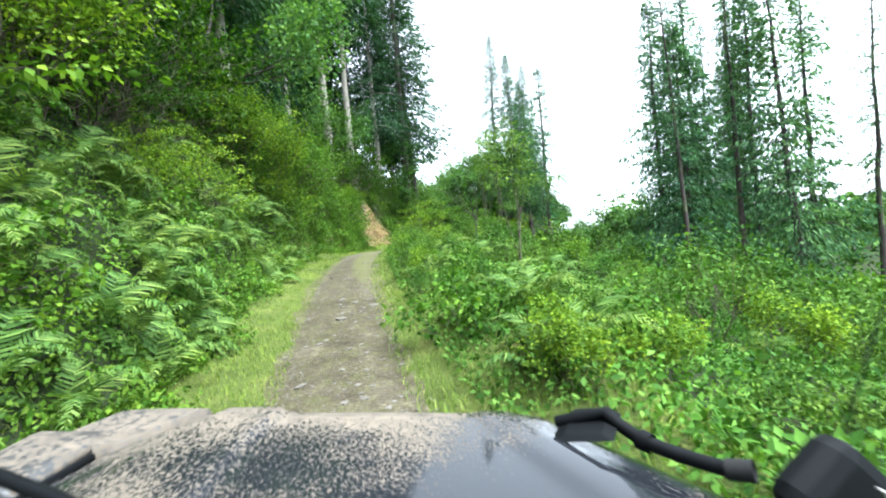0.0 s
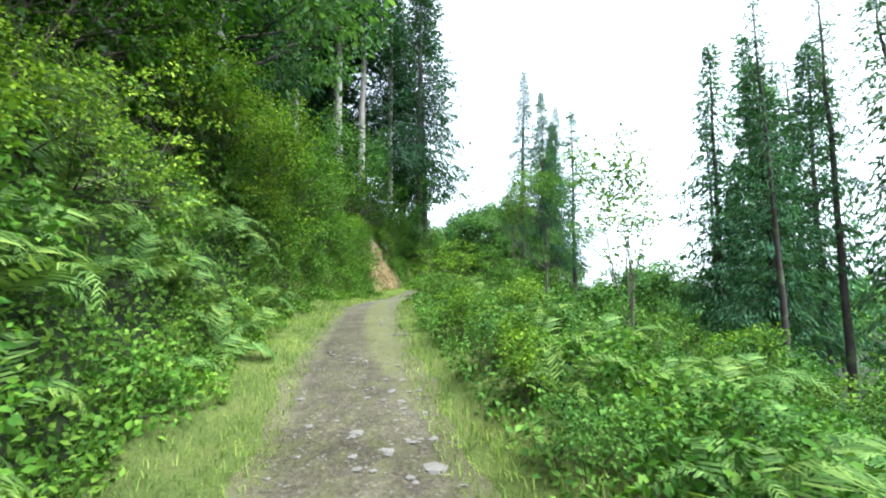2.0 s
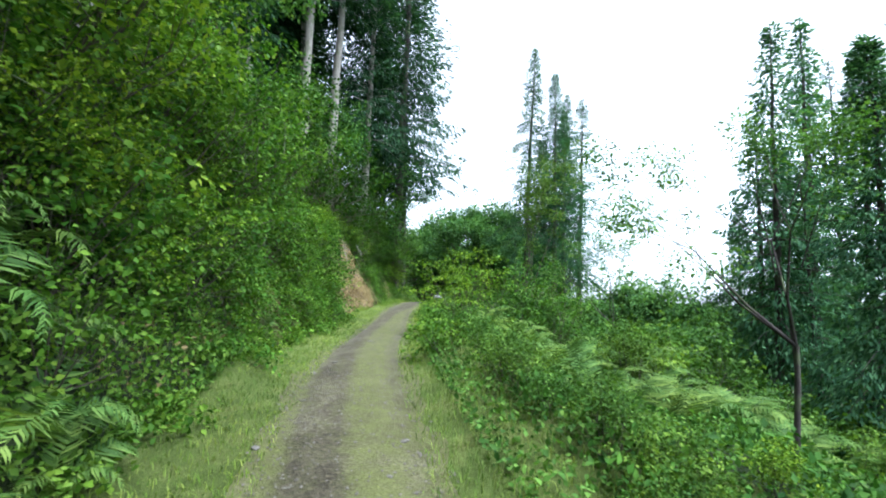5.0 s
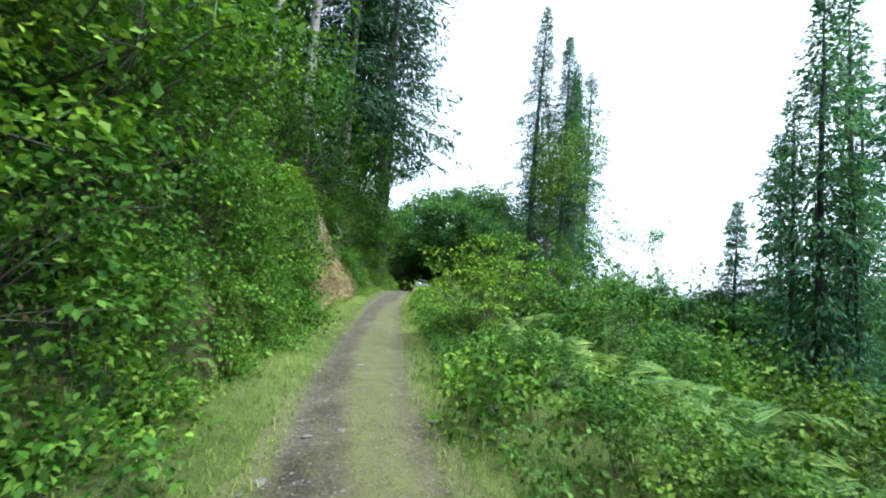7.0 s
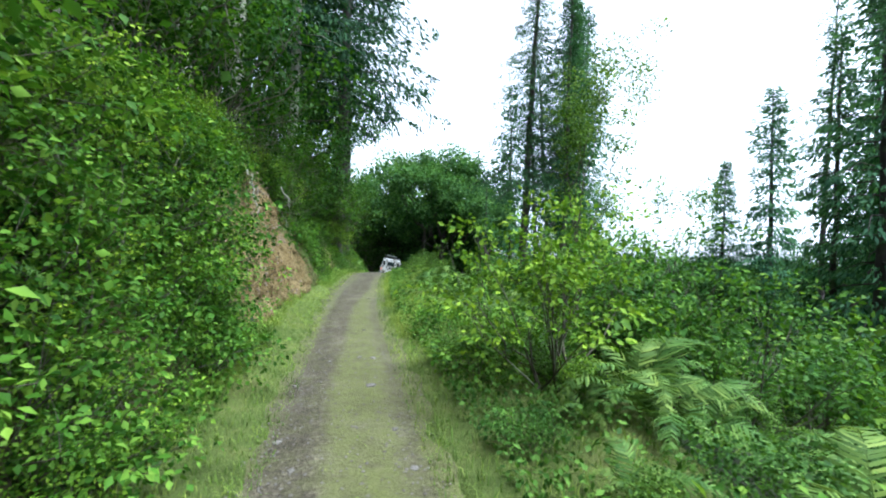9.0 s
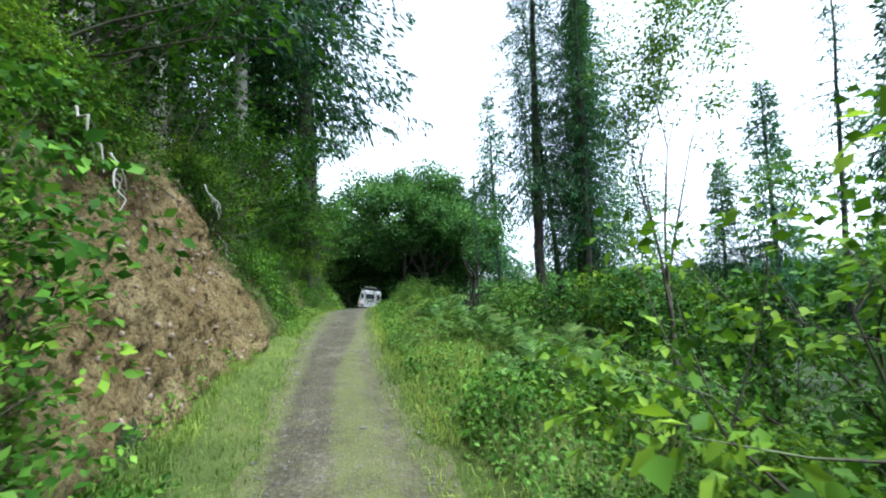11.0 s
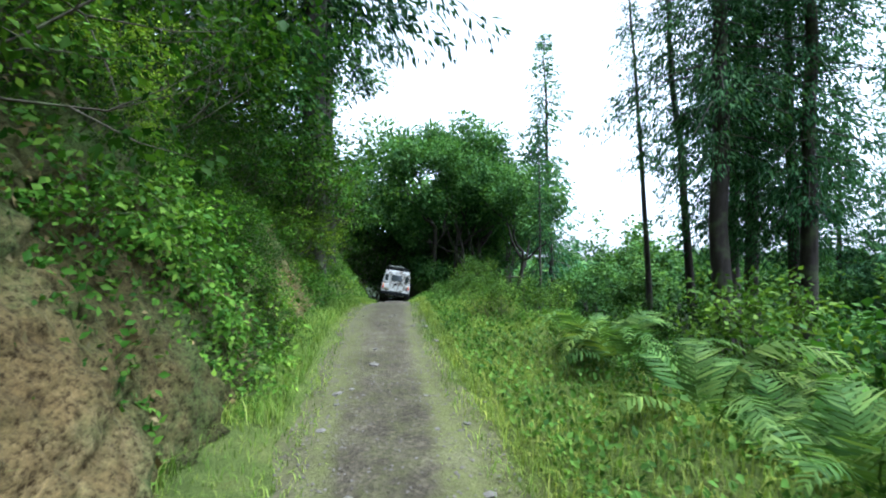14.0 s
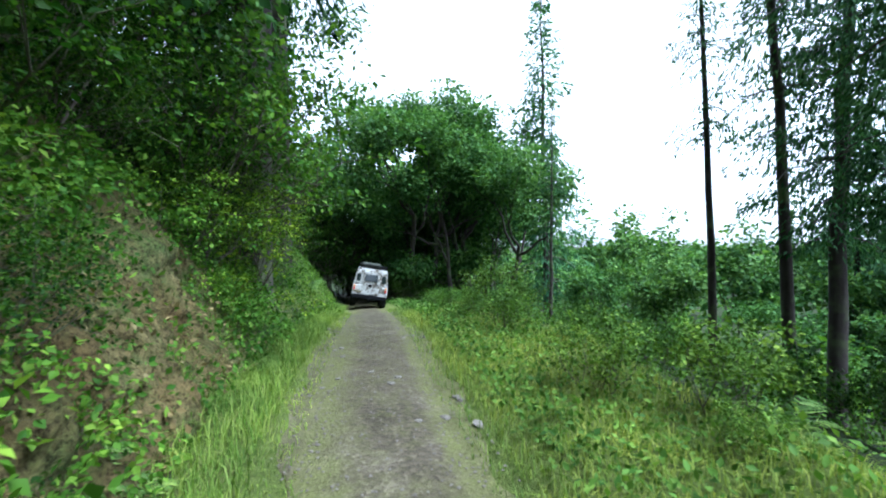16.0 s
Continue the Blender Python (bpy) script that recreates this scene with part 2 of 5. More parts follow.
def tube(pts, radii, sides=6):
    """A round, tapered limb along the given points."""
    pts = np.asarray(pts, float)
    n = len(pts)
    d = unit(np.gradient(pts, axis=0))
    ref = np.where(np.abs(d[:, 2:3]) > 0.9, np.array([[1.0, 0, 0]]), np.array([[0, 0, 1.0]]))
    a = unit(np.cross(d, ref))
    b = np.cross(d, a)
    ang = np.linspace(0, 2 * math.pi, sides, endpoint=False)
    ring = a[:, None] * np.cos(ang)[None, :, None] + b[:, None] * np.sin(ang)[None, :, None]
    v = (pts[:, None] + ring * np.asarray(radii, float)[:, None, None]).reshape(-1, 3)
    i, j = np.meshgrid(np.arange(n - 1), np.arange(sides), indexing="ij")
    p, q = (i * sides + j).ravel(), (i * sides + (j + 1) % sides).ravel()
    f = np.concatenate([np.stack([p, q, q + sides], 1), np.stack([p, q + sides, p + sides], 1)])
    return v, f


def leaves(base, way, up, length, width, fold=0.12):
    """Leaves as two faces each, folded along the midrib."""
    base, way = np.asarray(base, float), unit(np.asarray(way, float))
    side = unit(np.cross(way, up))
    nor = np.cross(side, way)
    length = np.broadcast_to(np.asarray(length, float), (len(base),))[:, None]
    width = np.broadcast_to(np.asarray(width, float), (len(base),))[:, None]
    mid = base + way * length * 0.45 + nor * width * fold * 2
    tip = base + way * length - nor * length * 0.08
    v = np.stack([base, mid + side * width / 2 - nor * width * fold, tip, mid - side * width / 2 - nor * width * fold], 1).reshape(-1, 3)
    k = np.arange(len(base))[:, None] * 4
    f = np.concatenate([k + np.array([[0, 1, 2]]), k + np.array([[0, 2, 3]])])
    return v, f


def part(name, me, parent, label=""):
    ob = new(name, me)
    ob.parent = parent
    if label:
        tagged(ob, label)
    return ob


def thing(name, label, category, group="", kind=""):
    return tagged(new(name), label, category, group, kind)


def bm_mesh(name, bm, mat, smooth=False):
    me = bpy.data.meshes.new(name)
    bm.to_mesh(me)
    bm.free()
    me.materials.append(mat)
    if smooth:
        for p in me.polygons:
            p.use_smooth = True
    return me


# ---- the lie of the land ----
YS = np.arange(-60.0, 200.0, 0.5)


def smooth_table(rows, width=5):
    y, v = np.array(rows, float).T
    s = np.interp(YS, y, v)
    s = np.where(YS > y[-1], v[-1] + (v[-1] - v[-2]) / (y[-1] - y[-2]) * (YS - y[-1]) * 0.4, s)
    s = np.where(YS < y[0], v[0] + (v[1] - v[0]) / (y[1] - y[0]) * (YS - y[0]) * 0.4, s)
    k = np.hanning(2 * width + 1)
    return np.convolve(np.pad(s, width, mode="edge"), k / k.sum(), mode="valid")


ROAD_X = smooth_table([(-8, 1.9), (0, 0.0), (2.7, -0.7), (5.2, -1.35), (8.4, -2.0), (12.3, -2.7), (15.6, -3.12), (19.3, -3.42), (23, -3.45),
                       (26, -3.3), (30, -3.05), (34, -2.85), (37, -2.55), (40.5, -2.1), (44.4, -1.5), (48.5, -0.6), (55, 0.75), (63.6, 2.4), (75, 4.2), (100, 7)])
ROAD_Z = smooth_table([(-8, -0.7), (0, 0), (2.7, 0.24), (5.4, 0.4), (8, 0.65), (10.5, 1.03), (15.4, 1.55), (19.3, 1.83), (21.8, 1.92), (27.8, 1.9),
                       (31.8, 2.02), (35.7, 2.24), (39.6, 2.4), (44.5, 2.6), (48, 2.55), (52, 2.2), (58, 1.5), (63.6, 0.85), (75, -0.3), (100, -2)], 4)
TOE = smooth_table([(0, -2.5), (9, -2.3), (20, -2.15), (28, -2.3), (31, -2.2), (34, -1.95), (38, -1.8), (43, -1.8), (60, -1.75)])
BANK_Z = smooth_table([(0, 4.2), (10, 4.4), (25, 4.6), (30, 4.0), (38, 3.6), (44, 3.2), (60, 3.2)])
BANK_RUN = smooth_table([(0, 2.8), (20, 2.4), (28, 1.8), (31, 1.3), (38, 1.3), (44, 2.0), (60, 2.2)])


def at(table, y):
    return np.interp(y, YS, table)


RIGHT_U = np.array([0, 0.95, 1.5, 2.2, 3.2, 5, 8, 11, 20, 32, 60, 120, 3000])
RIGHT_Z = np.array([0, 0.02, 0.12, 0.2, 0.1, -0.5, -1.5, -2.9, -6.0, -8.5, -9.5, -6.0, -4.0])


def ground(x, y):
    """Height of the ground: track, left bank with the hill above it, right verge falling to the valley."""
    x, y = np.asarray(x, float), np.asarray(y, float)
    u = x - at(ROAD_X, y)
    toe, bz, run = at(TOE, y), at(BANK_Z, y), at(BANK_RUN, y)
    lower = np.interp(u, RIGHT_U, RIGHT_Z)
    s = np.clip((toe - u) / run, 0, 1)
    verge = 0.16 * np.clip((-0.95 - u) / np.maximum(-0.95 - toe, 0.1), 0, 1)
    over = np.clip(toe - run - u, 0, None)
    hill = 26.0 * (1 - np.exp(-over * 0.62 / 26.0))
    z = np.where(u > 0, lower, verge + bz * s ** 0.85 + hill)
    near = np.clip((np.abs(u) - 0.9) / 2, 0, 1)
    rough = 0.22 * np.sin(x * 1.3 + 0.4 * y) * np.sin(y * 0.9 - 0.5 * x) + 0.1 * np.sin(x * 3.1 - y * 2.3)
    rut = -0.05 * np.exp(-((np.abs(u) - 0.68) / 0.22) ** 2)
    return at(ROAD_Z, np.clip(y, -60, 140)) + z + rough * near + rut


def graded(lo, hi, step, far):
    near = np.arange(lo, hi + 1e-6, step)
    out = np.geomspace(step * 2, far, 26).cumsum()
    out = out[out < far]
    return np.concatenate([lo - out[::-1], near, hi + out])


gx, gy = graded(-14, 22, 0.35, 1800), graded(-6, 80, 0.4, 1800)
GX, GY = np.meshgrid(gx, gy)
GZ = ground(GX, GY)
nx, ny = len(gx), len(gy)
gi, gj = np.meshgrid(np.arange(ny - 1), np.arange(nx - 1), indexing="ij")
k0 = (gi * nx + gj).ravel()
faces = np.concatenate([np.stack([k0, k0 + 1, k0 + nx + 1], 1), np.stack([k0, k0 + nx + 1, k0 + nx], 1)])
tagged(new("ground", mesh_np("ground", np.stack([GX, GY, GZ], -1).reshape(-1, 3), faces, FOREST_FLOOR, True)),
                   "dark humus and moss of a wooded hillside", "ground", kind="structure")


def strip(name, u0, u1, y0, y1, step_u, step_y, lift, mat, wobble=0.0):
    """A sheet that follows the track, laid on the ground."""
    us, ys = np.arange(u0, u1 + 1e-6, step_u), np.arange(y0, y1, step_y)
    U, Y = np.meshgrid(us, ys)
    edge = (np.abs(U - (u0 + u1) / 2) / ((u1 - u0) / 2)) ** 6
    U = U + wobble * edge * np.sign(U) * (np.sin(Y * 2.3) + np.sin(Y * 5.1 + U) + np.sin(Y * 0.7)) / 2
    X = U + at(ROAD_X, Y)
    Z = ground(X, Y) + lift - 0.028 * edge
    i, j = np.meshgrid(np.arange(len(ys) - 1), np.arange(len(us) - 1), indexing="ij")
    k = (i * len(us) + j).ravel()
    f = np.concatenate([np.stack([k, k + 1, k + len(us) + 1], 1), np.stack([k, k + len(us) + 1, k + len(us)], 1)])
    return mesh_np(name, np.stack([X, Y, Z], -1).reshape(-1, 3), f, mat, True)


RUT_Y = (4, 10, 13, 16, 23, 28, 32, 35, 39, 45, 60)
RUT_MID = (0.0, 0.0, -0.25, -0.27, -0.45, -0.6, -0.38, -0.24, -0.02, 0.05, 0.0)
RUT_HALF = (0.85, 0.72, 0.42, 0.26, 0.27, 0.28, 0.27, 0.27, 0.45, 0.46, 0.45)


def grown_over(u, y):
    """How green the track is: one bare stony rut that wanders, a fainter second one, grass over the rest."""
    mid, half = np.interp(y, RUT_Y, RUT_MID), np.interp(y, RUT_Y, RUT_HALF)
    edge = np.clip((np.abs(u - mid) - half) / 0.16 + 0.3, 0, 1)
    second = np.where(y < 37, 0.62, -0.86)
    faint = np.exp(-((u - second) / 0.15) ** 2) * np.interp(y, [14, 20, 44], [0.0, 0.55, 0.6])
    strip = 0.75 * np.exp(-((u + 0.5) / 0.2) ** 2) * np.interp(y, [38, 42, 60], [0.0, 1.0, 0.7])
    return np.maximum(edge * (1 - faint), strip) * np.interp(y, [5, 9, 15, 20], [0.45, 0.55, 0.9, 1.0])


def set_moss(me):
    co = np.empty(len(me.vertices) * 3, dtype=np.float32)
    me.vertices.foreach_get("co", co)
    co = co.reshape(-1, 3)
    moss = grown_over(co[:, 0] - at(ROAD_X, co[:, 1]), co[:, 1])
    at_ = me.attributes.new("moss", "FLOAT", "POINT")
    at_.data.foreach_set("value", np.ascontiguousarray(moss * 0.62, dtype=np.float32))
    return me


for name, lo, hi in (("verge_left", -2.3, -0.74), ("verge_right", 0.74, 3.4)):
    tagged(new(name, strip(name, lo, hi, -6, 70, 0.14, 0.25, 0.02, TURF, 0.15)), "soft bright green grass verge of the track", "verge", kind="structure")
road = tagged(new("road", set_moss(strip("road", -1.0, 1.0, -6, 90, 0.08, 0.2, 0.035, TRACK, 0.16))),
              "narrow rutted forest track of stony grey earth", "track", kind="structure")


# ---- plants ----
rng = np.random.default_rng(7)


def branch_points(start, way, length, droop, n=5, wob=0.08, r=None):
    r = r or rng
    s = np.linspace(0, 1, n)
    way = np.asarray(way, float) / np.linalg.norm(way)
    p = np.asarray(start, float) + way[None] * (s * length)[:, None]
    p[:, 2] -= droop * length * s ** 2
    p[1:] += r.normal(0, wob * length / n, (n - 1, 3))
    return p


def conifer_meshes(seed, height, base, spread, radius, whorl=0.5, sprays=9, lean=0.02, ragged=0.35, bark=None, size=1.0, needles=None, hang=1.0):
    """A spruce: tapered trunk, whorls of drooping boughs whose flat fans of needle sprays hang at the edges, with gaps between them."""
    r = np.random.default_rng(seed)
    n = 12
    s = np.linspace(0, 1, n)
    trunk = np.stack([lean * height * s ** 1.5 + r.normal(0, 0.03, n), r.normal(0, 0.03, n), s * height], 1)
    trunk[0, 2] = -0.6
    wood = [tube(trunk, radius * (1 - s) ** 0.8 + 0.015, 9)]
    bs, ws, ups, ls, wd = [], [], [], [], []
    z = base
    lobe = r.uniform(0, 6.28, 3)
    while z < height - 0.15:
        q = (z - base) / (height - base)
        reach = spread * min(1.0, 0.45 + q * 5) * (1 - q) ** 0.7 + 0.12
        for a in r.uniform(0, 2 * math.pi) + np.arange(6) * 2 * math.pi / 6 + r.normal(0, 0.3, 6):
            if r.random() < ragged * 0.45:
                continue
            uneven = 1 + 0.22 * math.sin(2 * a + lobe[0] + 5 * q) + 0.15 * math.sin(a + lobe[1] + 17 * q)
            L = reach * r.uniform(1 - 0.7 * ragged, 1.1) * uneven
            start = np.array([np.interp(z, trunk[:, 2], trunk[:, 0]), np.interp(z, trunk[:, 2], trunk[:, 1]), z])
            p = branch_points(start, (math.cos(a), math.sin(a), 0.55 * q - 0.02), L, (0.34 * (1 - q) + 0.08) * hang, 5, 0.12, r)
            p[-1, 2] += 0.05 * L
            if r.random() < 0.6:
                wood.append(tube(p[::2], np.linspace(0.035, 0.008, 3) * (0.4 + 0.7 * (1 - q)), 3))
            m = int(8 + sprays * L * 2.3)
            t = r.random(m) ** 0.7 * 0.98 + 0.02
            pos = np.stack([np.interp(t, np.linspace(0, 1, 5), p[:, k]) for k in range(3)], 1)
            out = np.array([math.cos(a), math.sin(a), 0])
            side = np.array([-math.sin(a), math.cos(a), 0])
            off = r.uniform(-1, 1, m)
            wide = 0.36 * L * np.sin(np.clip(t, 0, 1) * 2.6 + 0.25) + 0.03
            pos = pos + side[None] * (off * wide)[:, None] - np.array([0, 0, 1.0]) * (np.abs(off) ** 1.5 * wide * 0.55 * hang)[:, None]
            pos += r.normal(0, 0.05, (m, 3))
            w = out[None] * r.uniform(0.3, 0.9, (m, 1)) + side[None] * (off * 0.9 + r.normal(0, 0.25, m))[:, None]
            w[:, 2] -= r.uniform(0.15, 1.5, m) * hang * (1.1 - 0.75 * q) - 0.4 * q
            bs.append(pos)
            ws.append(w)
            ups.append(r.normal(0, 0.5, (m, 3)) + (0, 0, 1))
            ls.append(r.uniform(0.22, 0.6, m) * size * (0.65 + 0.35 * (1 - q)))
            wd.append(r.uniform(0.07, 0.17, m) * size)
        z += whorl * r.uniform(0.7, 1.25) * (1.1 - 0.6 * q)
    v, f = leaves(np.concatenate(bs), np.concatenate(ws), np.concatenate(ups), np.concatenate(ls), np.concatenate(wd))
    return mesh_np("trunk", *join(wood), bark or BARK_DARK, True), mesh_np("crown", v, f, needles or NEEDLES)


def grow(r, start, way, length, radius, depth, wood, tips, split=3, spread=0.7, lift=0.15):
    """Limbs that fork and thin out; the ends are kept for the leaves."""
    n = 5
    p = branch_points(start, way, length, -lift * 0.5, n, 0.14, r)
    end = radius * (0.45 if depth else 0.2)
    k = 1 if radius > 0.05 else (2 if radius > 0.012 else 4)
    wood.append(tube(p[::k], np.linspace(radius, end, len(p[::k])), 7 if radius > 0.06 else 3))
    if depth == 0:
        tips.append((p[-1], unit(p[-1] - p[-2]), length))
        tips.append((p[2], unit(p[-1] - p[-2]), length * 0.8))
        return
    for k in range(split):
        w = unit(p[-1] - p[-2]) + r.normal(0, spread, 3) + (0, 0, lift)
        j = -1 if k < 2 else r.integers(2, 4)
        grow(r, p[j], w, length * r.uniform(0.58, 0.82), end * 0.9, depth - 1, wood, tips, split, spread, lift)


def leaf_cloud(r, tips, per, radius, size, flat=0.55):
    """Leaves round the twig ends, in loose tiers."""
    c = np.array([t[0] for t in tips])
    d = np.array([t[1] for t in tips])
    c, d = np.repeat(c, per, 0), np.repeat(d, per, 0)
    off = unit(r.normal(0, 1, c.shape)) * (r.random((len(c), 1)) ** 0.45) * radius
    off[:, 2] *= flat
    way = unit(off) * 0.8 + d * 0.4 + r.normal(0, 0.45, c.shape)
    way[:, 2] -= 0.45
    up = r.normal(0, 0.4, c.shape) + unit(off) * 0.55 + (0, 0, 0.75)
    L = size * r.uniform(0.6, 1.25, len(c))
    return leaves(c + off, way, up, L, L * r.uniform(0.5, 0.75, len(c)))


def broadleaf_meshes(seed, height, trunk_h, radius, per, cloud, size, mat, depth=3, split=3, spread=0.6, stems=1, bark=None, lift=0.25, flat=0.55):
    r = np.random.default_rng(seed)
    wood, tips = [], []
    for _ in range(stems):
        way = np.array([0, 0, 1.0]) + r.normal(0, 0.08 if stems == 1 else 0.38, 3) * (1, 1, 0)
        st = r.normal(0, 0.12 if stems > 1 else 0, 3) * (1, 1, 0)
        p = branch_points(st - (0, 0, 0.4), way, trunk_h + 0.4, 0, 5, 0.05, r)
        wood.append(tube(p, np.linspace(radius, radius * 0.7, 5), 9 if stems == 1 else 5))
        for k in range(split + 1):
            w = unit(p[-1] - p[-2]) * 0.7 + r.normal(0, spread, 3) + (0, 0, lift)
            grow(r, p[-1 if k < 3 else 3], w, (height - trunk_h) * r.uniform(0.36, 0.5), radius * 0.6, depth - 1, wood, tips, split, spread, lift)
    v, f = leaf_cloud(r, tips, per, cloud, size, flat)
    return mesh_np("trunk", *join(wood), bark or BARK_DARK, True), mesh_np("crown", v, f, mat)


def plant(name, meshes, names, label, category, x, y, turn, scale=1.0, group="", tilt=(0, 0), sink=0.05, z=None, squash=1.0):
    e = thing(name, label, category, group)
    for me, nm in zip(meshes, names):
        part(nm, me, e)
    gz = float(ground(x, y)) if z is None else z
    e.matrix_basis = pose(x, y, gz - sink, tilt[0], tilt[1], turn) @ Matrix.Diagonal((scale, scale, scale * squash, 1))
    return e


SPRUCE_FULL = [conifer_meshes(11, 17, 1.4, 2.9, 0.2, whorl=0.42, sprays=15, ragged=0.4, size=0.75, hang=1.2), conifer_meshes(12, 17, 2.2, 2.7, 0.19, whorl=0.42, sprays=15, ragged=0.5, size=0.75, hang=1.3)]
SPRUCE_THIN = [conifer_meshes(13 + k, 17, 3.0, 2.4, 0.16, whorl=0.5, sprays=12, ragged=0.7, size=0.7, hang=1.4) for k in range(2)]
SPRUCE_TALL = [conifer_meshes(21, 24, 6.5, 2.8, 0.26, whorl=0.4, sprays=28, size=0.42, ragged=0.5, lean=0.03, hang=1.5, needles=NEEDLES_MID), conifer_meshes(22, 24, 6.5, 2.8, 0.24, whorl=0.4, sprays=28, size=0.42, ragged=0.45, lean=-0.02, hang=1.5, needles=NEEDLES_MID)]
SPRUCE_DENSE = conifer_meshes(23, 20, 5.5, 2.9, 0.22, whorl=0.45, sprays=23, size=0.44, ragged=0.5, hang=1.3, needles=NEEDLES_MID)
SPRUCE_BARE = [conifer_meshes(31, 20, 9.5, 1.6, 0.15, whorl=0.5, sprays=20, size=0.42, ragged=0.75, lean=-0.03, hang=1.5, needles=NEEDLES_MID), conifer_meshes(32, 20, 8.5, 1.7, 0.17, whorl=0.5, sprays=20, size=0.42, ragged=0.7, lean=0.03, hang=1.5, needles=NEEDLES_MID)]
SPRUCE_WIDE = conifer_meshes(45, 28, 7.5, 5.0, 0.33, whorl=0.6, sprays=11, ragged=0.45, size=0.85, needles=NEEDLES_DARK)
BIRCH = [broadleaf_meshes(66, 9, 3.0, 0.075, 80, 0.5, 0.1, LEAF_SAPLING, 3, 3, 0.45, 1, BARK_DARK)]
BEECH_BEND = [broadleaf_meshes(55, 13, 5.3, 0.2, 150, 1.3, 0.27, LEAF_BEECH, spread=0.55, lift=0.3), broadleaf_meshes(56, 13, 4.8, 0.18, 150, 1.3, 0.27, LEAF_BEECH, spread=0.55, lift=0.3)]
BEECH_FAR = [broadleaf_meshes(53, 13, 3.2, 0.24, 75, 1.45, 0.44, LEAF_BEECH), broadleaf_meshes(54, 13, 2.6, 0.22, 75, 1.45, 0.44, LEAF_BEECH)]
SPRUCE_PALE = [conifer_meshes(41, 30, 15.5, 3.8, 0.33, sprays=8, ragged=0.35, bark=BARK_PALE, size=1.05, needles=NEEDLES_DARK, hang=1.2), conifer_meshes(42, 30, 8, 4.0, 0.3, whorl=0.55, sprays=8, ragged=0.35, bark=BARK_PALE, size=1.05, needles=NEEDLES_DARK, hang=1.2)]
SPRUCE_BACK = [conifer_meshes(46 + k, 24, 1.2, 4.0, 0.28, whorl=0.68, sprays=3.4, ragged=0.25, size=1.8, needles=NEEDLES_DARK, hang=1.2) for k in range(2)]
BEECH = [broadleaf_meshes(51, 13, 3.5, 0.24, 105, 1.35, 0.25, LEAF_BEECH), broadleaf_meshes(52, 13, 2.8, 0.22, 105, 1.35, 0.25, LEAF_BEECH)]
HAZEL = [broadleaf_meshes(61, 6, 0.8, 0.06, 27, 0.62, 0.165, LEAF_HAZEL, 2, 3, 0.6, 5, BARK_TWIG, flat=0.32), broadleaf_meshes(62, 6, 0.7, 0.06, 27, 0.62, 0.165, LEAF_HAZEL, 2, 3, 0.65, 5, BARK_TWIG, flat=0.32),
         broadleaf_meshes(63, 6, 0.9, 0.06, 27, 0.62, 0.165, LEAF_HAZEL, 2, 3, 0.6, 5, BARK_TWIG, flat=0.32)]
HAZEL_MID = [broadleaf_meshes(94 + k, 6, 0.7, 0.06, 20, 0.62, 0.165, LEAF_BRAMBLE, 2, 3, 0.6, 5, BARK_TWIG, flat=0.36) for k in range(3)]
HAZEL_LOW = [broadleaf_meshes(104 + k, 6, 0.7, 0.06, 10, 0.7, 0.27, LEAF_BRAMBLE, 2, 3, 0.6, 5, BARK_TWIG, flat=0.36) for k in range(3)]
SYCAMORE = broadleaf_meshes(99, 6.4, 1.4, 0.08, 30, 0.5, 0.15, LEAF_SAPLING, 3, 3, 0.32, 1, BARK_TWIG, 0.5)
SLIM = broadleaf_meshes(101, 8, 2.6, 0.06, 95, 0.5, 0.095, LEAF_SAPLING, 3, 3, 0.3, 1, BARK_TWIG, 0.55)
ALDER = [broadleaf_meshes(57, 13, 3.2, 0.24, 50, 1.45, 0.52, LEAF_BEECH), broadleaf_meshes(58, 13, 2.6, 0.22, 50, 1.45, 0.52, LEAF_BEECH)]
HAZEL_FAR = [broadleaf_meshes(67 + k, 6, 0.7, 0.06, 11, 0.65, 0.24, LEAF_SHADE_TINT, 2, 3, 0.6, 4, BARK_TWIG, flat=0.36) for k in range(3)]
HAZEL_SHADE_TINT = [broadleaf_meshes(64 + k, 6, 0.7, 0.06, 20, 0.62, 0.18, LEAF_SHADE_TINT, 2, 3, 0.6, 5, BARK_TWIG, flat=0.36) for k in range(3)]
BUSH = [broadleaf_meshes(70 + k, 2.6, 0.5, 0.025, 17, 0.34, 0.128, LEAF_SAPLING, 2, 3, 0.55, 4, BARK_TWIG, 0.4) for k in range(4)]
BUSH_BRIGHT = [broadleaf_meshes(85 + k, 2.6, 0.7, 0.025, 17, 0.32, 0.125, LEAF_HAZEL, 2, 3, 0.4, 4, BARK_TWIG, 0.6) for k in range(2)]
BUSH_FAR = [broadleaf_meshes(90 + k, 2.6, 0.5, 0.025, 9, 0.38, 0.19, LEAF_BRAMBLE, 2, 3, 0.55, 3, BARK_TWIG, 0.4) for k in range(3)]
BUSH_SHADE_TINT = [broadleaf_meshes(76 + k, 2.6, 0.5, 0.025, 20, 0.36, 0.115, LEAF_SHADE_TINT, 2, 3, 0.55, 4, BARK_TWIG, 0.4) for k in range(3)]
BRAMBLE = [broadleaf_meshes(80 + k, 1.5, 0.2, 0.015, 9, 0.28, 0.125, LEAF_BRAMBLE, 2, 3, 0.75, 4, BARK_TWIG, 0.05) for k in range(3)]
WOODY = ("trunk", "crown")
SHRUBBY = ("branch_frame", "foliage")


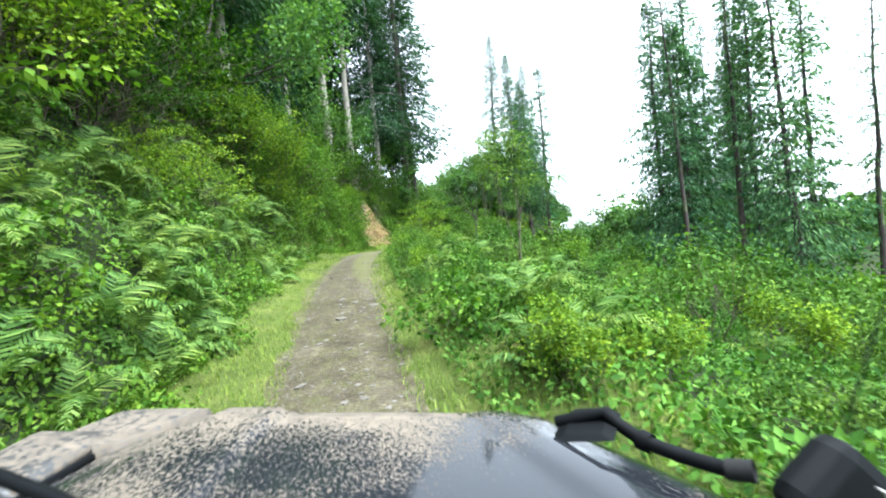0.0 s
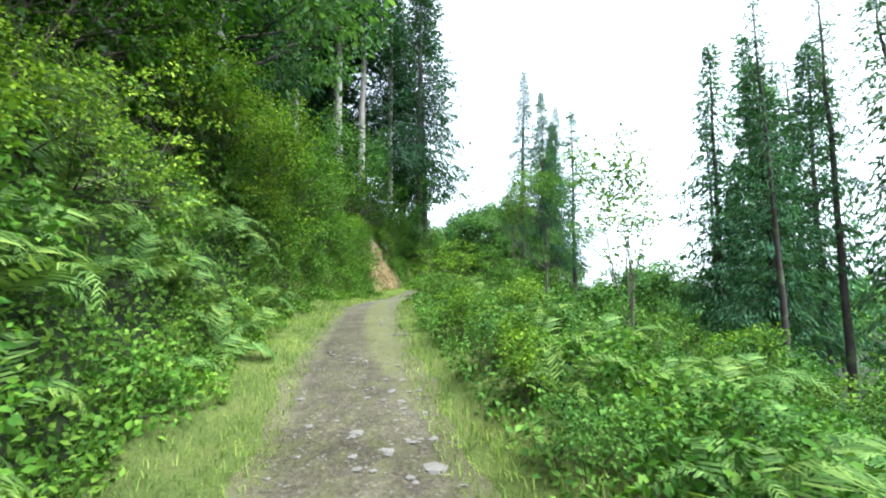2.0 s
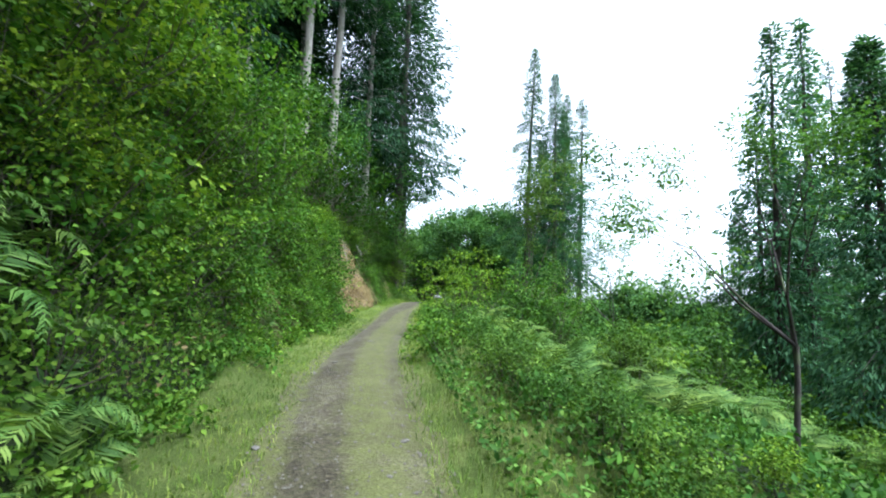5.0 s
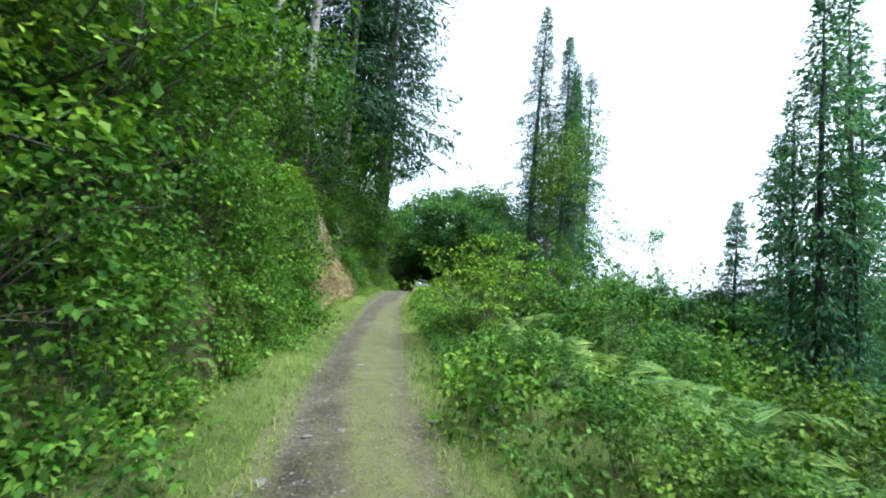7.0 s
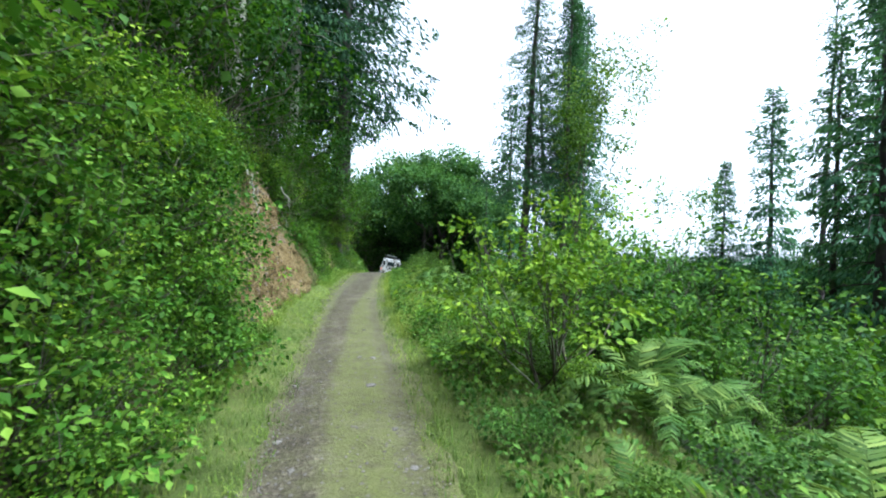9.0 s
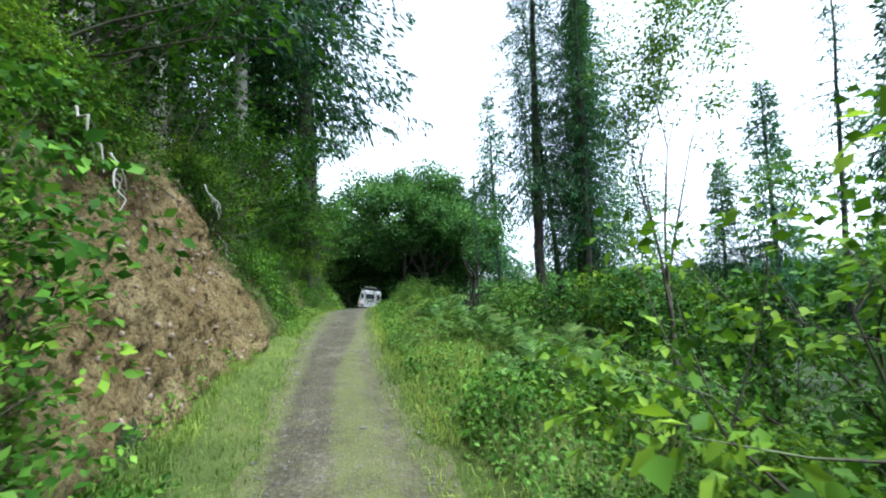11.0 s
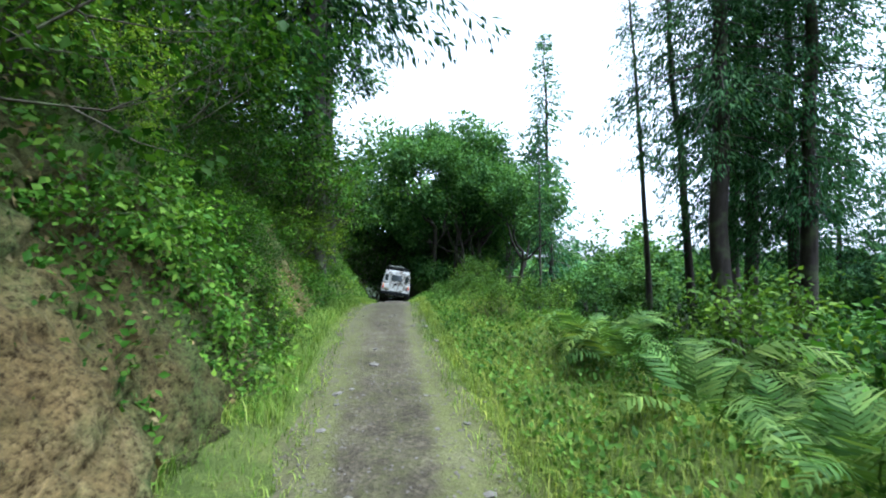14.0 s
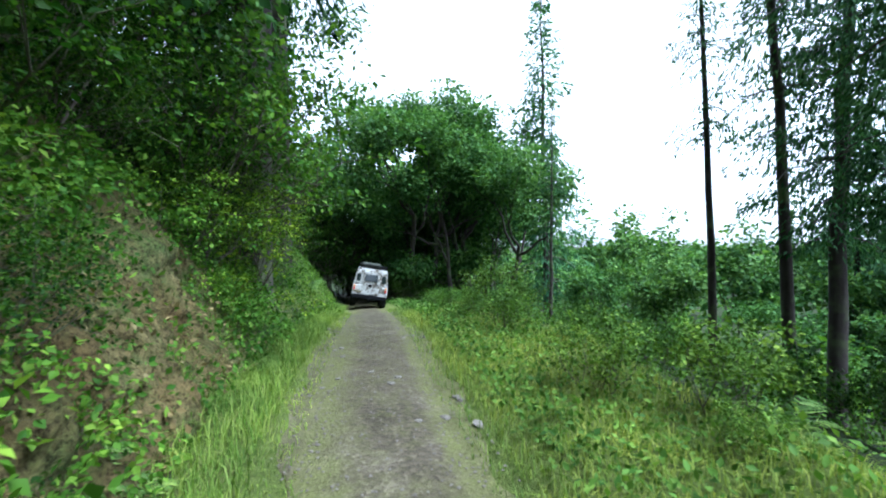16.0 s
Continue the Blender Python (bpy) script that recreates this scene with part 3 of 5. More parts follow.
def spruce(meshes, x, y, height, base_h, turn, label, group="spruces on the slope", tilt=(0, 0)):
    return plant("spruce_tree", meshes, WOODY, label, "conifer tree", x, y, turn, height / base_h, group, tilt)


SPRUCE_LABEL = "tall slender dark green spruce with drooping ragged boughs"
# right of the track, by the stand of tall trunks
for x, y, h, me, turn, tilt in ((6.1, 42.4, 20.4, SPRUCE_TALL[0], 0, (0, 0)), (7.9, 41.7, 18.8, SPRUCE_TALL[1], 80, (0, 0)), (9.4, 44.2, 19.3, SPRUCE_TALL[0], 20, (0, 0)),
                                (11.9, 46.9, 21, SPRUCE_DENSE, 300, (0, 0)), (9.0, 42.7, 17.5, SPRUCE_TALL[1], 250, (0, 0)),
                                (10.5, 49.4, 17, SPRUCE_BARE[0], 0, (0, -2)), (10.4, 47.1, 19, SPRUCE_BARE[1], 180, (0, 3.5)), (9.3, 56.4, 11, SPRUCE_BARE[0], 60, (0, 0))):
    spruce(me, x, y, h, 24 if me in SPRUCE_TALL else (20 if me in SPRUCE_BARE or me is SPRUCE_DENSE else 17), turn, SPRUCE_LABEL, tilt=tilt)
for x, y, h, me, turn in ((17.4, 34.2, 23, SPRUCE_THIN[0], 0), (21.1, 35.5, 25.5, SPRUCE_THIN[1], 50), (18.6, 33.2, 15, SPRUCE_THIN[1], 130), (19.0, 36.8, 19, SPRUCE_THIN[0], 210),
                          (17.7, 25.7, 22, SPRUCE_BARE[1], 40), (19.5, 24.0, 21, SPRUCE_THIN[1], 140), (21.5, 25.2, 20, SPRUCE_THIN[0], 260), (22.8, 22.8, 19, SPRUCE_BARE[1], 320), (13.9, 24.6, 19, SPRUCE_BARE[0], 20), (15.6, 27.2, 18, SPRUCE_FULL[0], 77),
                          (36.2, 53.5, 27, SPRUCE_FULL[1], 60), (34.3, 57.1, 21, SPRUCE_FULL[0], 0), (30.9, 45.7, 30, SPRUCE_BARE[0], 90), (29, 41, 27, SPRUCE_BARE[1], 220), (23.7, 38.5, 24, SPRUCE_BARE[0], 150), (27.5, 38, 27, SPRUCE_FULL[1], 310),
                          (15.8, 66.2, 25, SPRUCE_THIN[1], 190)):
    spruce(me, x, y, h, 20 if me in SPRUCE_BARE else 17, turn, SPRUCE_LABEL)
# left, above the bank; the last five are added to cast shade on it
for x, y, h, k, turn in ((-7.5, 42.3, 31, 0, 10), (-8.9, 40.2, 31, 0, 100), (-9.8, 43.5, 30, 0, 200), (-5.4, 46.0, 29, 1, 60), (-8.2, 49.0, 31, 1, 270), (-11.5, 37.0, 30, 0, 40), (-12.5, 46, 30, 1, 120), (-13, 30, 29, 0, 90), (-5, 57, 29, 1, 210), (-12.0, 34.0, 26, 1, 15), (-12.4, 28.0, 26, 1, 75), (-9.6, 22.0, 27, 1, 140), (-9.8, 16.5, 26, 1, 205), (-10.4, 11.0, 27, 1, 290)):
    spruce(SPRUCE_PALE[k], x, y, h, 30, turn, "very tall dark spruce with a pale bare lower trunk, some added for shade", "spruces above the bank")

# rows added behind the bank to stop sky light leaking through its leaves
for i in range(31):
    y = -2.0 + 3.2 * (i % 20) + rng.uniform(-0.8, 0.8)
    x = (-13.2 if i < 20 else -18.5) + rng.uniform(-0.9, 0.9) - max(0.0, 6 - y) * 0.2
    spruce(SPRUCE_BACK[i % 2], x, y, rng.uniform(20, 25), 24, i * 70.0, "dark spruce clothed in boughs to the ground, added to screen the sky", "spruces above the bank")
for x, y, h, turn in ((-2.9, 49.3, 34, 20), (-2.3, 54.5, 34, 140)):
    plant("spruce_tree", SPRUCE_WIDE, WOODY, "tall spruce with wide hanging boughs reaching over the track", "conifer tree", x, y, turn, h / 28, "spruces above the bank")

BEECH_LABEL = "broad-crowned dark green beech tree at the bend of the track"
for x, y, h, k, turn in ((6.6, 70.5, 15, 0, 0), (9.4, 71.5, 15.5, 1, 90), (12.2, 69.4, 16, 0, 200), (8.4, 66.0, 12, 1, 300), (11.2, 64.6, 12, 0, 40), (14.2, 72.0, 13, 1, 140), (4.4, 79.0, 13, 0, 260), (0.5, 82, 12, 1, 20), (8.6, 82, 15, 1, 220), (15.5, 62, 5.5, 0, 300), (-1.2, 77, 9, 1, 70), (2.4, 88, 14, 0, 10), (5.2, 84, 13, 1, 300), (-6, 80, 9, 0, 30), (7.6, 74.5, 10, 0, 10), (10.6, 75, 11, 1, 100), (13.5, 76, 11, 0, 130), (14.7, 90, 16, 0, 25), (11.5, 84, 14, 1, 15), (3.0, 92, 11, 1, 220), (8.5, 92, 12, 0, 330), (13, 90, 12, 1, 50), (-1.5, 90, 10, 0, 80)):
    plant("beech_tree", (BEECH_BEND if 3 < x < 15 and y < 73 else BEECH_FAR)[k], WOODY, BEECH_LABEL, "tree", x, y, turn, h / 13, "beeches at the bend")
# broadleaves on top of the bank, leaning out
for x, y, h, k, turn in ((-8.5, 46.5, 10, 1, 160), (-6.9, 47.5, 10, 0, 250), (-6.0, 53.0, 10, 1, 340), (-12.5, 31.0, 10, 1, 70), (-11.5, 24.5, 10, 0, 200), (-5.0, 59, 10, 0, 90), (-9.0, 18.5, 10, 1, 10)):
    plant("beech_tree", BEECH[k], WOODY, "leafy beech leaning out over the roadside bank", "tree", x, y, turn, h / 13, "beeches above the bank", tilt=(0, 4))
# broadleaves down in the valley
for i, (x, y, h) in enumerate(((14, 58, 8), (18, 60, 9), (22, 66, 12), (17, 76, 13), (25, 57, 9), (30, 62, 11), (34, 54, 10), (28, 74, 13), (22, 50, 8), (38, 48, 10), (36, 36, 9), (33, 28, 9), (28, 20, 9), (12.5, 53, 7), (20.5, 88, 14), (40, 80, 14))):
    plant("alder_tree", ALDER[i % 2], WOODY, "mid-green alder tree with a rounded crown in the valley", "tree", x, y, i * 67.0, h / 13 * (0.68 if y < 70 and x < 30 else 1), "alders in the valley")
# young trees near the track on the valley side
for x, y, h, me, hh, name, label in ((2.6, 14.5, 4.2, SYCAMORE, 6.4, "sycamore_tree", "young bright green sycamore rising from the verge"), (3.6, 33.2, 7.9, SLIM, 8, "sycamore_tree", "slim young sycamore with light green leaves above the bracken"), (1.3, 28.6, 3.6, HAZEL_MID[0], 6, "hazel_bush", "bright green hazel sapling at the edge of the track"), (2.6, 27.4, 3.4, HAZEL_MID[2], 6, "hazel_bush", "leafy green hazel sapling on the verge"), (-0.2, 27.6, 3.3, HAZEL[1], 6, "hazel_bush", "bright green hazel sapling at the edge of the track"),
                                 (1.4, 16.9, 4.4, BIRCH[0], 9, "birch_tree", "slim young birch with small thin foliage"), (8.6, 35.1, 8.2, BIRCH[0], 9, "birch_tree", "slim pale-stemmed birch among the spruces"),
                                 (4.3, 36.5, 3.4, BUSH[1], 2.6, "hazel_bush", "fresh green hazel bush below the spruces"), (5.0, 8.6, 2.2, BUSH[3], 2.6, "hazel_bush", "fresh green hazel bush on the verge"),
                                 (5.2, 37.9, 3.0, BUSH_BRIGHT[0], 2.6, "hazel_bush", "fresh yellow-green hazel bush below the spruces"), (6.4, 36.3, 3.2, BUSH_BRIGHT[1], 2.6, "hazel_bush", "fresh yellow-green hazel bush below the spruces"), (3.6, 39.4, 2.2, BUSH[2], 2.6, "hazel_bush", "fresh green hazel bush on the mound"),
                                 (7.5, 12.0, 2.6, BUSH[0], 2.6, "hazel_bush", "fresh green hazel bush on the verge"), (9.5, 30, 4.5, BUSH[1], 2.6, "hazel_bush", "fresh green hazel bush on the slope")):
    plant(name, me, SHRUBBY if name == "hazel_bush" else WOODY, label, "bush" if name == "hazel_bush" else "tree", x, y, x * 50, h / hh)

for i in range(34):
    y = rng.uniform(16, 30.8)
    x = at(ROAD_X, y) + at(TOE, y) - at(BANK_RUN, y) * rng.uniform(0.05, 0.85)
    plant("hazel_bush", HAZEL_LOW[i % 3], SHRUBBY, "low green hazel bush on the clay bank", "bush", x, y, i * 77.0, rng.uniform(0.24, 0.36), "hazels on the bank", tilt=(0, 8), sink=0.15)
for x, y, s, me in ((-3.5, 46.6, 0.3, HAZEL[0]), (-3.2, 48.0, 0.34, HAZEL[1]), (-2.85, 48.3, 0.42, HAZEL[0]), (-3.8, 47.0, 0.62, HAZEL_MID[2]), (-3.5, 48.3, 0.75, HAZEL_MID[1]), (-4.0, 48.8, 0.7, HAZEL_MID[0]), (-3.5, 51.4, 0.6, HAZEL_SHADE_TINT[1]), (-3.0, 54.0, 0.55, HAZEL_SHADE_TINT[2]), (-2.7, 56.8, 0.55, HAZEL_SHADE_TINT[0]), (-4.6, 44.6, 0.55, HAZEL_SHADE_TINT[1])):
    plant("hazel_bush", me, SHRUBBY, "leafy hazel bush at the foot of the bank", "bush", x, y, y * 31, s, "hazels on the bank", tilt=(0, 10), sink=0.15)

HAZEL_LABEL = "bright green hazel bush growing on the steep bank"
k = 0
for y in np.concatenate([np.arange(1.0, 20.0, 1.25), np.arange(20.0, 58.0, 2.0)]):
    for up in ((0.5, 0.95, 1.6) if k % 2 or y < 18 or y > 29 else (0.5, 0.95)):
        toe, run = at(TOE, y), at(BANK_RUN, y)
        if up < 0.9 and (y < 8 or 28.5 < y < 49):
            continue
        if up < 1.5 and 30.5 < y < 36.8:
            continue
        u = toe - run * up + rng.normal(0, 0.25)
        yy = y + rng.normal(0, 0.4)
        if 12.0 < yy < 15.4 and up < 1.5:
            continue
        x = at(ROAD_X, yy) + u
        # leaf copy picked by place, the dark one standing in for shade
        plant("hazel_bush", (HAZEL_SHADE_TINT if 7.6 < yy < 16.5 and up > 0.9 or yy > 20.5 and up > 1.5 and k % 3 else HAZEL if yy < 20.5 else (HAZEL_MID if k % 3 or yy < 24 else HAZEL_SHADE_TINT) if yy < 29 else (HAZEL_MID if up < 0.9 else HAZEL_SHADE_TINT) if yy < 53 else HAZEL_FAR)[k % 3], SHRUBBY, HAZEL_LABEL if yy < 17 else "hazel bush overhanging the bank, light and shade put into its leaf green", "bush", x, yy, rng.uniform(0, 360), rng.uniform(0.6, 0.85) * (0.75 if 35 < yy < 41 else 1) * ({0.5: 0.5, 0.95: 0.8, 1.6: 1.25} if yy < 38 else {0.5: 0.36, 0.95: 0.7, 1.6: 1.2})[up], "hazels on the bank", tilt=(0, 6 if 15 < yy < 31 else 16), sink=0.25)
        k += 1

for i in range(13):
    y = 15.9 + 0.72 * i
    plant("hazel_bush", (HAZEL if y < 18.5 and i % 3 else HAZEL_MID)[i % 3], SHRUBBY, HAZEL_LABEL, "bush", at(ROAD_X, y) + at(TOE, y) - at(BANK_RUN, y) * rng.uniform(0.5, 0.75), y, i * 61.0, rng.uniform(0.5, 0.7), "hazels on the bank", tilt=(0, 4), sink=0.2)
for i in range(76):
    y = rng.uniform(25.0, 29.0) if i < 20 else rng.uniform(25.0, 30.6) if i < 40 else rng.uniform(31.6, 34.2) if i < 58 else rng.uniform(36.8, 40.0)
    up = rng.uniform(-0.12, 0.3) if i < 20 else rng.uniform(0.1, 0.8) if i < 40 else rng.uniform(0.72, 1.1)
    plant("hazel_bush", (HAZEL if i % 4 == 0 else HAZEL_LOW)[i % 3], SHRUBBY, "low green hazel bush on the clay bank", "bush", at(ROAD_X, y) + at(TOE, y) - at(BANK_RUN, y) * up, y, i * 77.0, rng.uniform(0.2, 0.3) if i < 20 else rng.uniform(0.26, 0.4) if i < 40 else rng.uniform(0.18, 0.28), "hazels on the bank", tilt=(0, 18 if i < 58 else 4), sink=0.15)

for i in range(3):
    y = 28.2 + 0.21 * i
    plant("hazel_bush", HAZEL_LOW[i % 3], SHRUBBY, "low green hazel bush on the clay bank", "bush", at(ROAD_X, y) + at(TOE, y) - at(BANK_RUN, y) * (0.05 + 0.3 * (i % 3)), y, i * 47.0, 0.26 + 0.05 * (i % 2), "hazels on the bank", sink=0.12)
for i in range(46):
    y = rng.uniform(38.5, 50)
    up = rng.uniform(0.65 if 42.8 < y < 46.4 else 0.3, 1.0)
    plant("hazel_bush", (HAZEL_SHADE_TINT if up > 0.45 or y < 44 else HAZEL_LOW)[i % 3], SHRUBBY, "low green hazel bush on the mossy bank", "bush", at(ROAD_X, y) + at(TOE, y) - at(BANK_RUN, y) * up - 0.1, y, i * 71.0, rng.uniform(0.2, 0.34) * (0.7 if y < 42 else 1), "hazels on the bank", tilt=(0, 10), sink=0.12)

for i in range(46):
    y = rng.uniform(38.2, 48.5)
    x = at(ROAD_X, y) + at(TOE, y) - at(BANK_RUN, y) * (rng.uniform(0.55, 0.9) if 43 < y < 46.2 else rng.uniform(0.0, 0.55))
    plant("bramble", BRAMBLE[i % 3], SHRUBBY, "leafy bramble on the mossy bank", "bramble", x, y, i * 63.0, rng.uniform(0.3, 0.5) * (1.45 if y < 41.5 else 1), "brambles", tilt=(0, 20), sink=0.08)
for i in range(16):
    y = rng.uniform(41, 53)
    plant("sapling_bush", BUSH[i % 4], SHRUBBY, "small fresh green sapling on the grassy mound", "bush", at(ROAD_X, y) + rng.uniform(2.3, 4.2), y, i * 57.0, rng.uniform(0.3, 0.55), "saplings along the verge", sink=0.1)

for i in range(7):
    y = 27.6 + 0.4 * i
    x = at(ROAD_X, y) + at(TOE, y) - at(BANK_RUN, y) * rng.uniform(0.05, 0.6)
    plant("hazel_bush", HAZEL_LOW[i % 3], SHRUBBY, "low green hazel bush on the clay bank", "bush", x, y, i * 77.0, rng.uniform(0.2, 0.3), "hazels on the bank", tilt=(0, 12), sink=0.15)

for i in range(9):
    y = -1.5 + 1.1 * i
    x = at(ROAD_X, y) + at(TOE, y) - at(BANK_RUN, y) * 1.2
    plant("hazel_bush", HAZEL[i % 3], SHRUBBY, HAZEL_LABEL, "bush", x, y, i * 77.0, rng.uniform(0.7, 0.95), "hazels on the bank", sink=0.2)

for i in range(44):
    plant("sapling_bush", BUSH_FAR[i % 3], SHRUBBY, "rounded green bush on the valley slope", "bush", rng.uniform(13, 27), rng.uniform(6, 34), i * 53.0, rng.uniform(0.9, 1.5), "bushes on the valley slope", sink=0.1)
BUSH_LABEL = "fresh green leafy sapling bush beside the track"
for i in range(112):
    y = rng.uniform(3, 60)
    u = 2.6 + 14 * rng.random() ** 1.4
    x = at(ROAD_X, y) + u
    s = rng.uniform(0.42, 1.15) * (0.5 if u < 4 else 0.95 + 0.025 * u)
    if 28.5 < y < 38 and u < 6 or 18 < y < 26 and 3.4 < u < 7 and i % 3:
        continue
    # bushes nearest the spruces get leaves coloured for the shade there
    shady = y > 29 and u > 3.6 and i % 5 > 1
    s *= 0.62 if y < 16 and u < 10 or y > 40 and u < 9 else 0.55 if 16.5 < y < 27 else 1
    plant("sapling_bush", BUSH_FAR[i % 3] if y > 48 or shady and u > 9 else BUSH_SHADE_TINT[i % 3] if shady else BUSH_BRIGHT[i % 2] if i % 5 == 0 and y < 17 else BUSH[i % 4], SHRUBBY, "sapling bush below the spruces, the near ones darkened for shade" if shady else BUSH_LABEL, "bush", x, y, rng.uniform(0, 360), s, "saplings along the verge", sink=0.1)
for i in range(46):
    y = rng.uniform(3.5, 30)
    plant("sapling_bush", BUSH_BRIGHT[i % 2] if i % 4 == 0 else BUSH[i % 4], SHRUBBY, "small fresh green sapling in the verge grass", "bush", at(ROAD_X, y) + rng.uniform(1.7, 3.2), y, i * 83.0, rng.uniform(0.22, 0.42), "saplings along the verge", sink=0.1)
for i in range(52):
    y = rng.uniform(17, 30) if i < 42 else rng.uniform(39, 49)
    x = at(ROAD_X, y) + at(TOE, y) - at(BANK_RUN, y) * (rng.uniform(-0.05, 0.4) if y < 35 else rng.uniform(0.45, 0.9))
    plant("bramble", BRAMBLE[i % 3], SHRUBBY, "low bramble spilling over the foot of the bank", "bramble", x, y, i * 50.0, rng.uniform(0.5, 0.85), "brambles", tilt=(0, 15), sink=0.08)
for i in range(80):
    left = i % 2 == 0
    y = rng.uniform(3, 58)
    if left and 30 < y < 47 or not left and y > 33:
        continue
    u = at(TOE, y) - at(BANK_RUN, y) * rng.uniform(0.0, 0.9) if left else rng.uniform(1.5, 3.6)
    x = at(ROAD_X, y) + u
    plant("bramble", BRAMBLE[i % 3], SHRUBBY, "low arching bramble with dull green leaves", "bramble", x, y, rng.uniform(0, 360), rng.uniform(0.5, 0.9), "brambles", tilt=(0, 20 if left else 0), sink=0.08)


def frond_mesh(seed):
    """A bracken frond: arching midrib with toothed leaflets that shorten to the tip."""
    r = np.random.default_rng(seed)
    n = 29
    s = np.linspace(0, 1, n)
    rib = np.stack([s * 0.95 - 0.1 * s ** 3, 0.05 * np.sin(s * 3 + seed), 0.55 * np.sin(s * 2.0) - 0.35 * s ** 2], 1)
    rv, rf = tube(rib[::7], np.linspace(0.007, 0.002, len(rib[::7])), 3)
    d = unit(np.gradient(rib, axis=0))
    out = [(rv, rf)]
    for side in (-1, 1):
        for i in range(5, n):
            q = (i - 5) / (n - 5)
            L = (0.3 * (1 - q) ** 0.85 * min(1, 0.5 + q * 4) + 0.015) * r.uniform(0.85, 1.1)
            a = np.array([0, side, 0.0]) * 0.95 + d[i] * 0.45
            a = a / np.linalg.norm(a)
            droop = np.array([0, 0, -0.3 * L])
            w = 0.024 * (1 - 0.6 * q) + 0.004
            m = 3
            t = np.linspace(0, 1, m)
            mid = rib[i] + a * L * t[:, None] + droop * (t ** 2)[:, None] + r.normal(0, 0.006, 3) + d[i] * (L * 0.25 * t ** 2)[:, None] + np.outer(t ** 2, r.normal(0, 0.12 * L, 3))
            wid = w * (1 - t) ** 0.6 * np.array([0.8, 1.25, 0.0])
            lo, hi = mid - d[i] * wid[:, None] / 1.6, mid + d[i] * wid[:, None] / 1.6
            v = np.concatenate([lo, hi])
            j = np.arange(m - 1)
            out.append((v, np.concatenate([np.stack([j, j + 1, j + 1 + m], 1), np.stack([j, j + 1 + m, j + m], 1)])))
    return mesh_np("frond", *join(out), FERN_GREEN)


FRONDS = [frond_mesh(k) for k in range(4)]


def fern(x, y, size, tilt=0.0, n=7, turn=0.0):
    e = thing("fern", "green bracken fern with arching feathery fronds", "fern", "ferns beside the track")
    e.matrix_basis = pose(x, y, float(ground(x, y)) - 0.03, 0, tilt, 0)
    for k in range(n):
        ob = part("frond", FRONDS[k % 4], e)
        s = size * rng.uniform(0.75, 1.15)
        ob.matrix_basis = pose(0, 0, 0, rng.uniform(-8, 8), rng.uniform(-38, 4), turn + k * 360 / n + rng.uniform(-18, 18)) @ Matrix.Diagonal((s, s, s, 1))
    return e


for i in range(112):
    y = rng.uniform(3, 17)
    u = at(TOE, y) - at(BANK_RUN, y) * rng.uniform(-0.05, 0.95)
    if 12.0 < y < 15.4 and u < at(TOE, y) - 0.45 * at(BANK_RUN, y):
        continue
    fern(at(ROAD_X, y) + u, y, rng.uniform(0.75, 1.15), 25, 5)
for i in range(20):
    y = rng.uniform(17, 58)
    u = at(TOE, y) - at(BANK_RUN, y) * rng.uniform(-0.05, 0.6)
    if 28 < y < 40:
        continue
    fern(at(ROAD_X, y) + u, y, rng.uniform(0.5, 0.8), 25, 5)
for i in range(70):
    y = rng.uniform(3, 45) if i < 30 else rng.uniform(3.5, 13)
    u = rng.uniform(1.6, 6.0) if i < 30 else rng.uniform(2.0, 8.0)
    if y > 34 and u < 3.4:
        continue
    fern(at(ROAD_X, y) + u, y, rng.uniform(0.5, 0.85) if i < 30 else rng.uniform(0.8, 1.15), -6, 7)


# the two stands of tall bracken on the valley side
for i in range(118):
    y = rng.uniform(18.2, 26.5) if i < 62 else rng.uniform(31.5, 40)
    u = rng.uniform(2.9, 8.0) if i < 62 else rng.uniform(2.7, 7.2)
    fern(at(ROAD_X, y) + u, y, rng.uniform(0.95, 1.3), -8, 6)


# shade low on the bank is coloured into these hazel leaves
for i in range(14):
    y = rng.uniform(40.5, 42.9)
    plant("hazel_bush", HAZEL_SHADE_TINT[i % 3], SHRUBBY, "low hazel bush on the mossy bank, leaf green darkened for shade", "bush", at(ROAD_X, y) + at(TOE, y) - at(BANK_RUN, y) * rng.uniform(0.0, 0.55), y, i * 91.0, rng.uniform(0.13, 0.2), "hazels on the bank", tilt=(0, 18), sink=0.1)
for i in range(11):
    y = rng.uniform(39.5, 43.2)
    fern(at(ROAD_X, y) + at(TOE, y) - at(BANK_RUN, y) * rng.uniform(-0.05, 0.5) + 0.15, y, rng.uniform(0.35, 0.6), 25, 6)


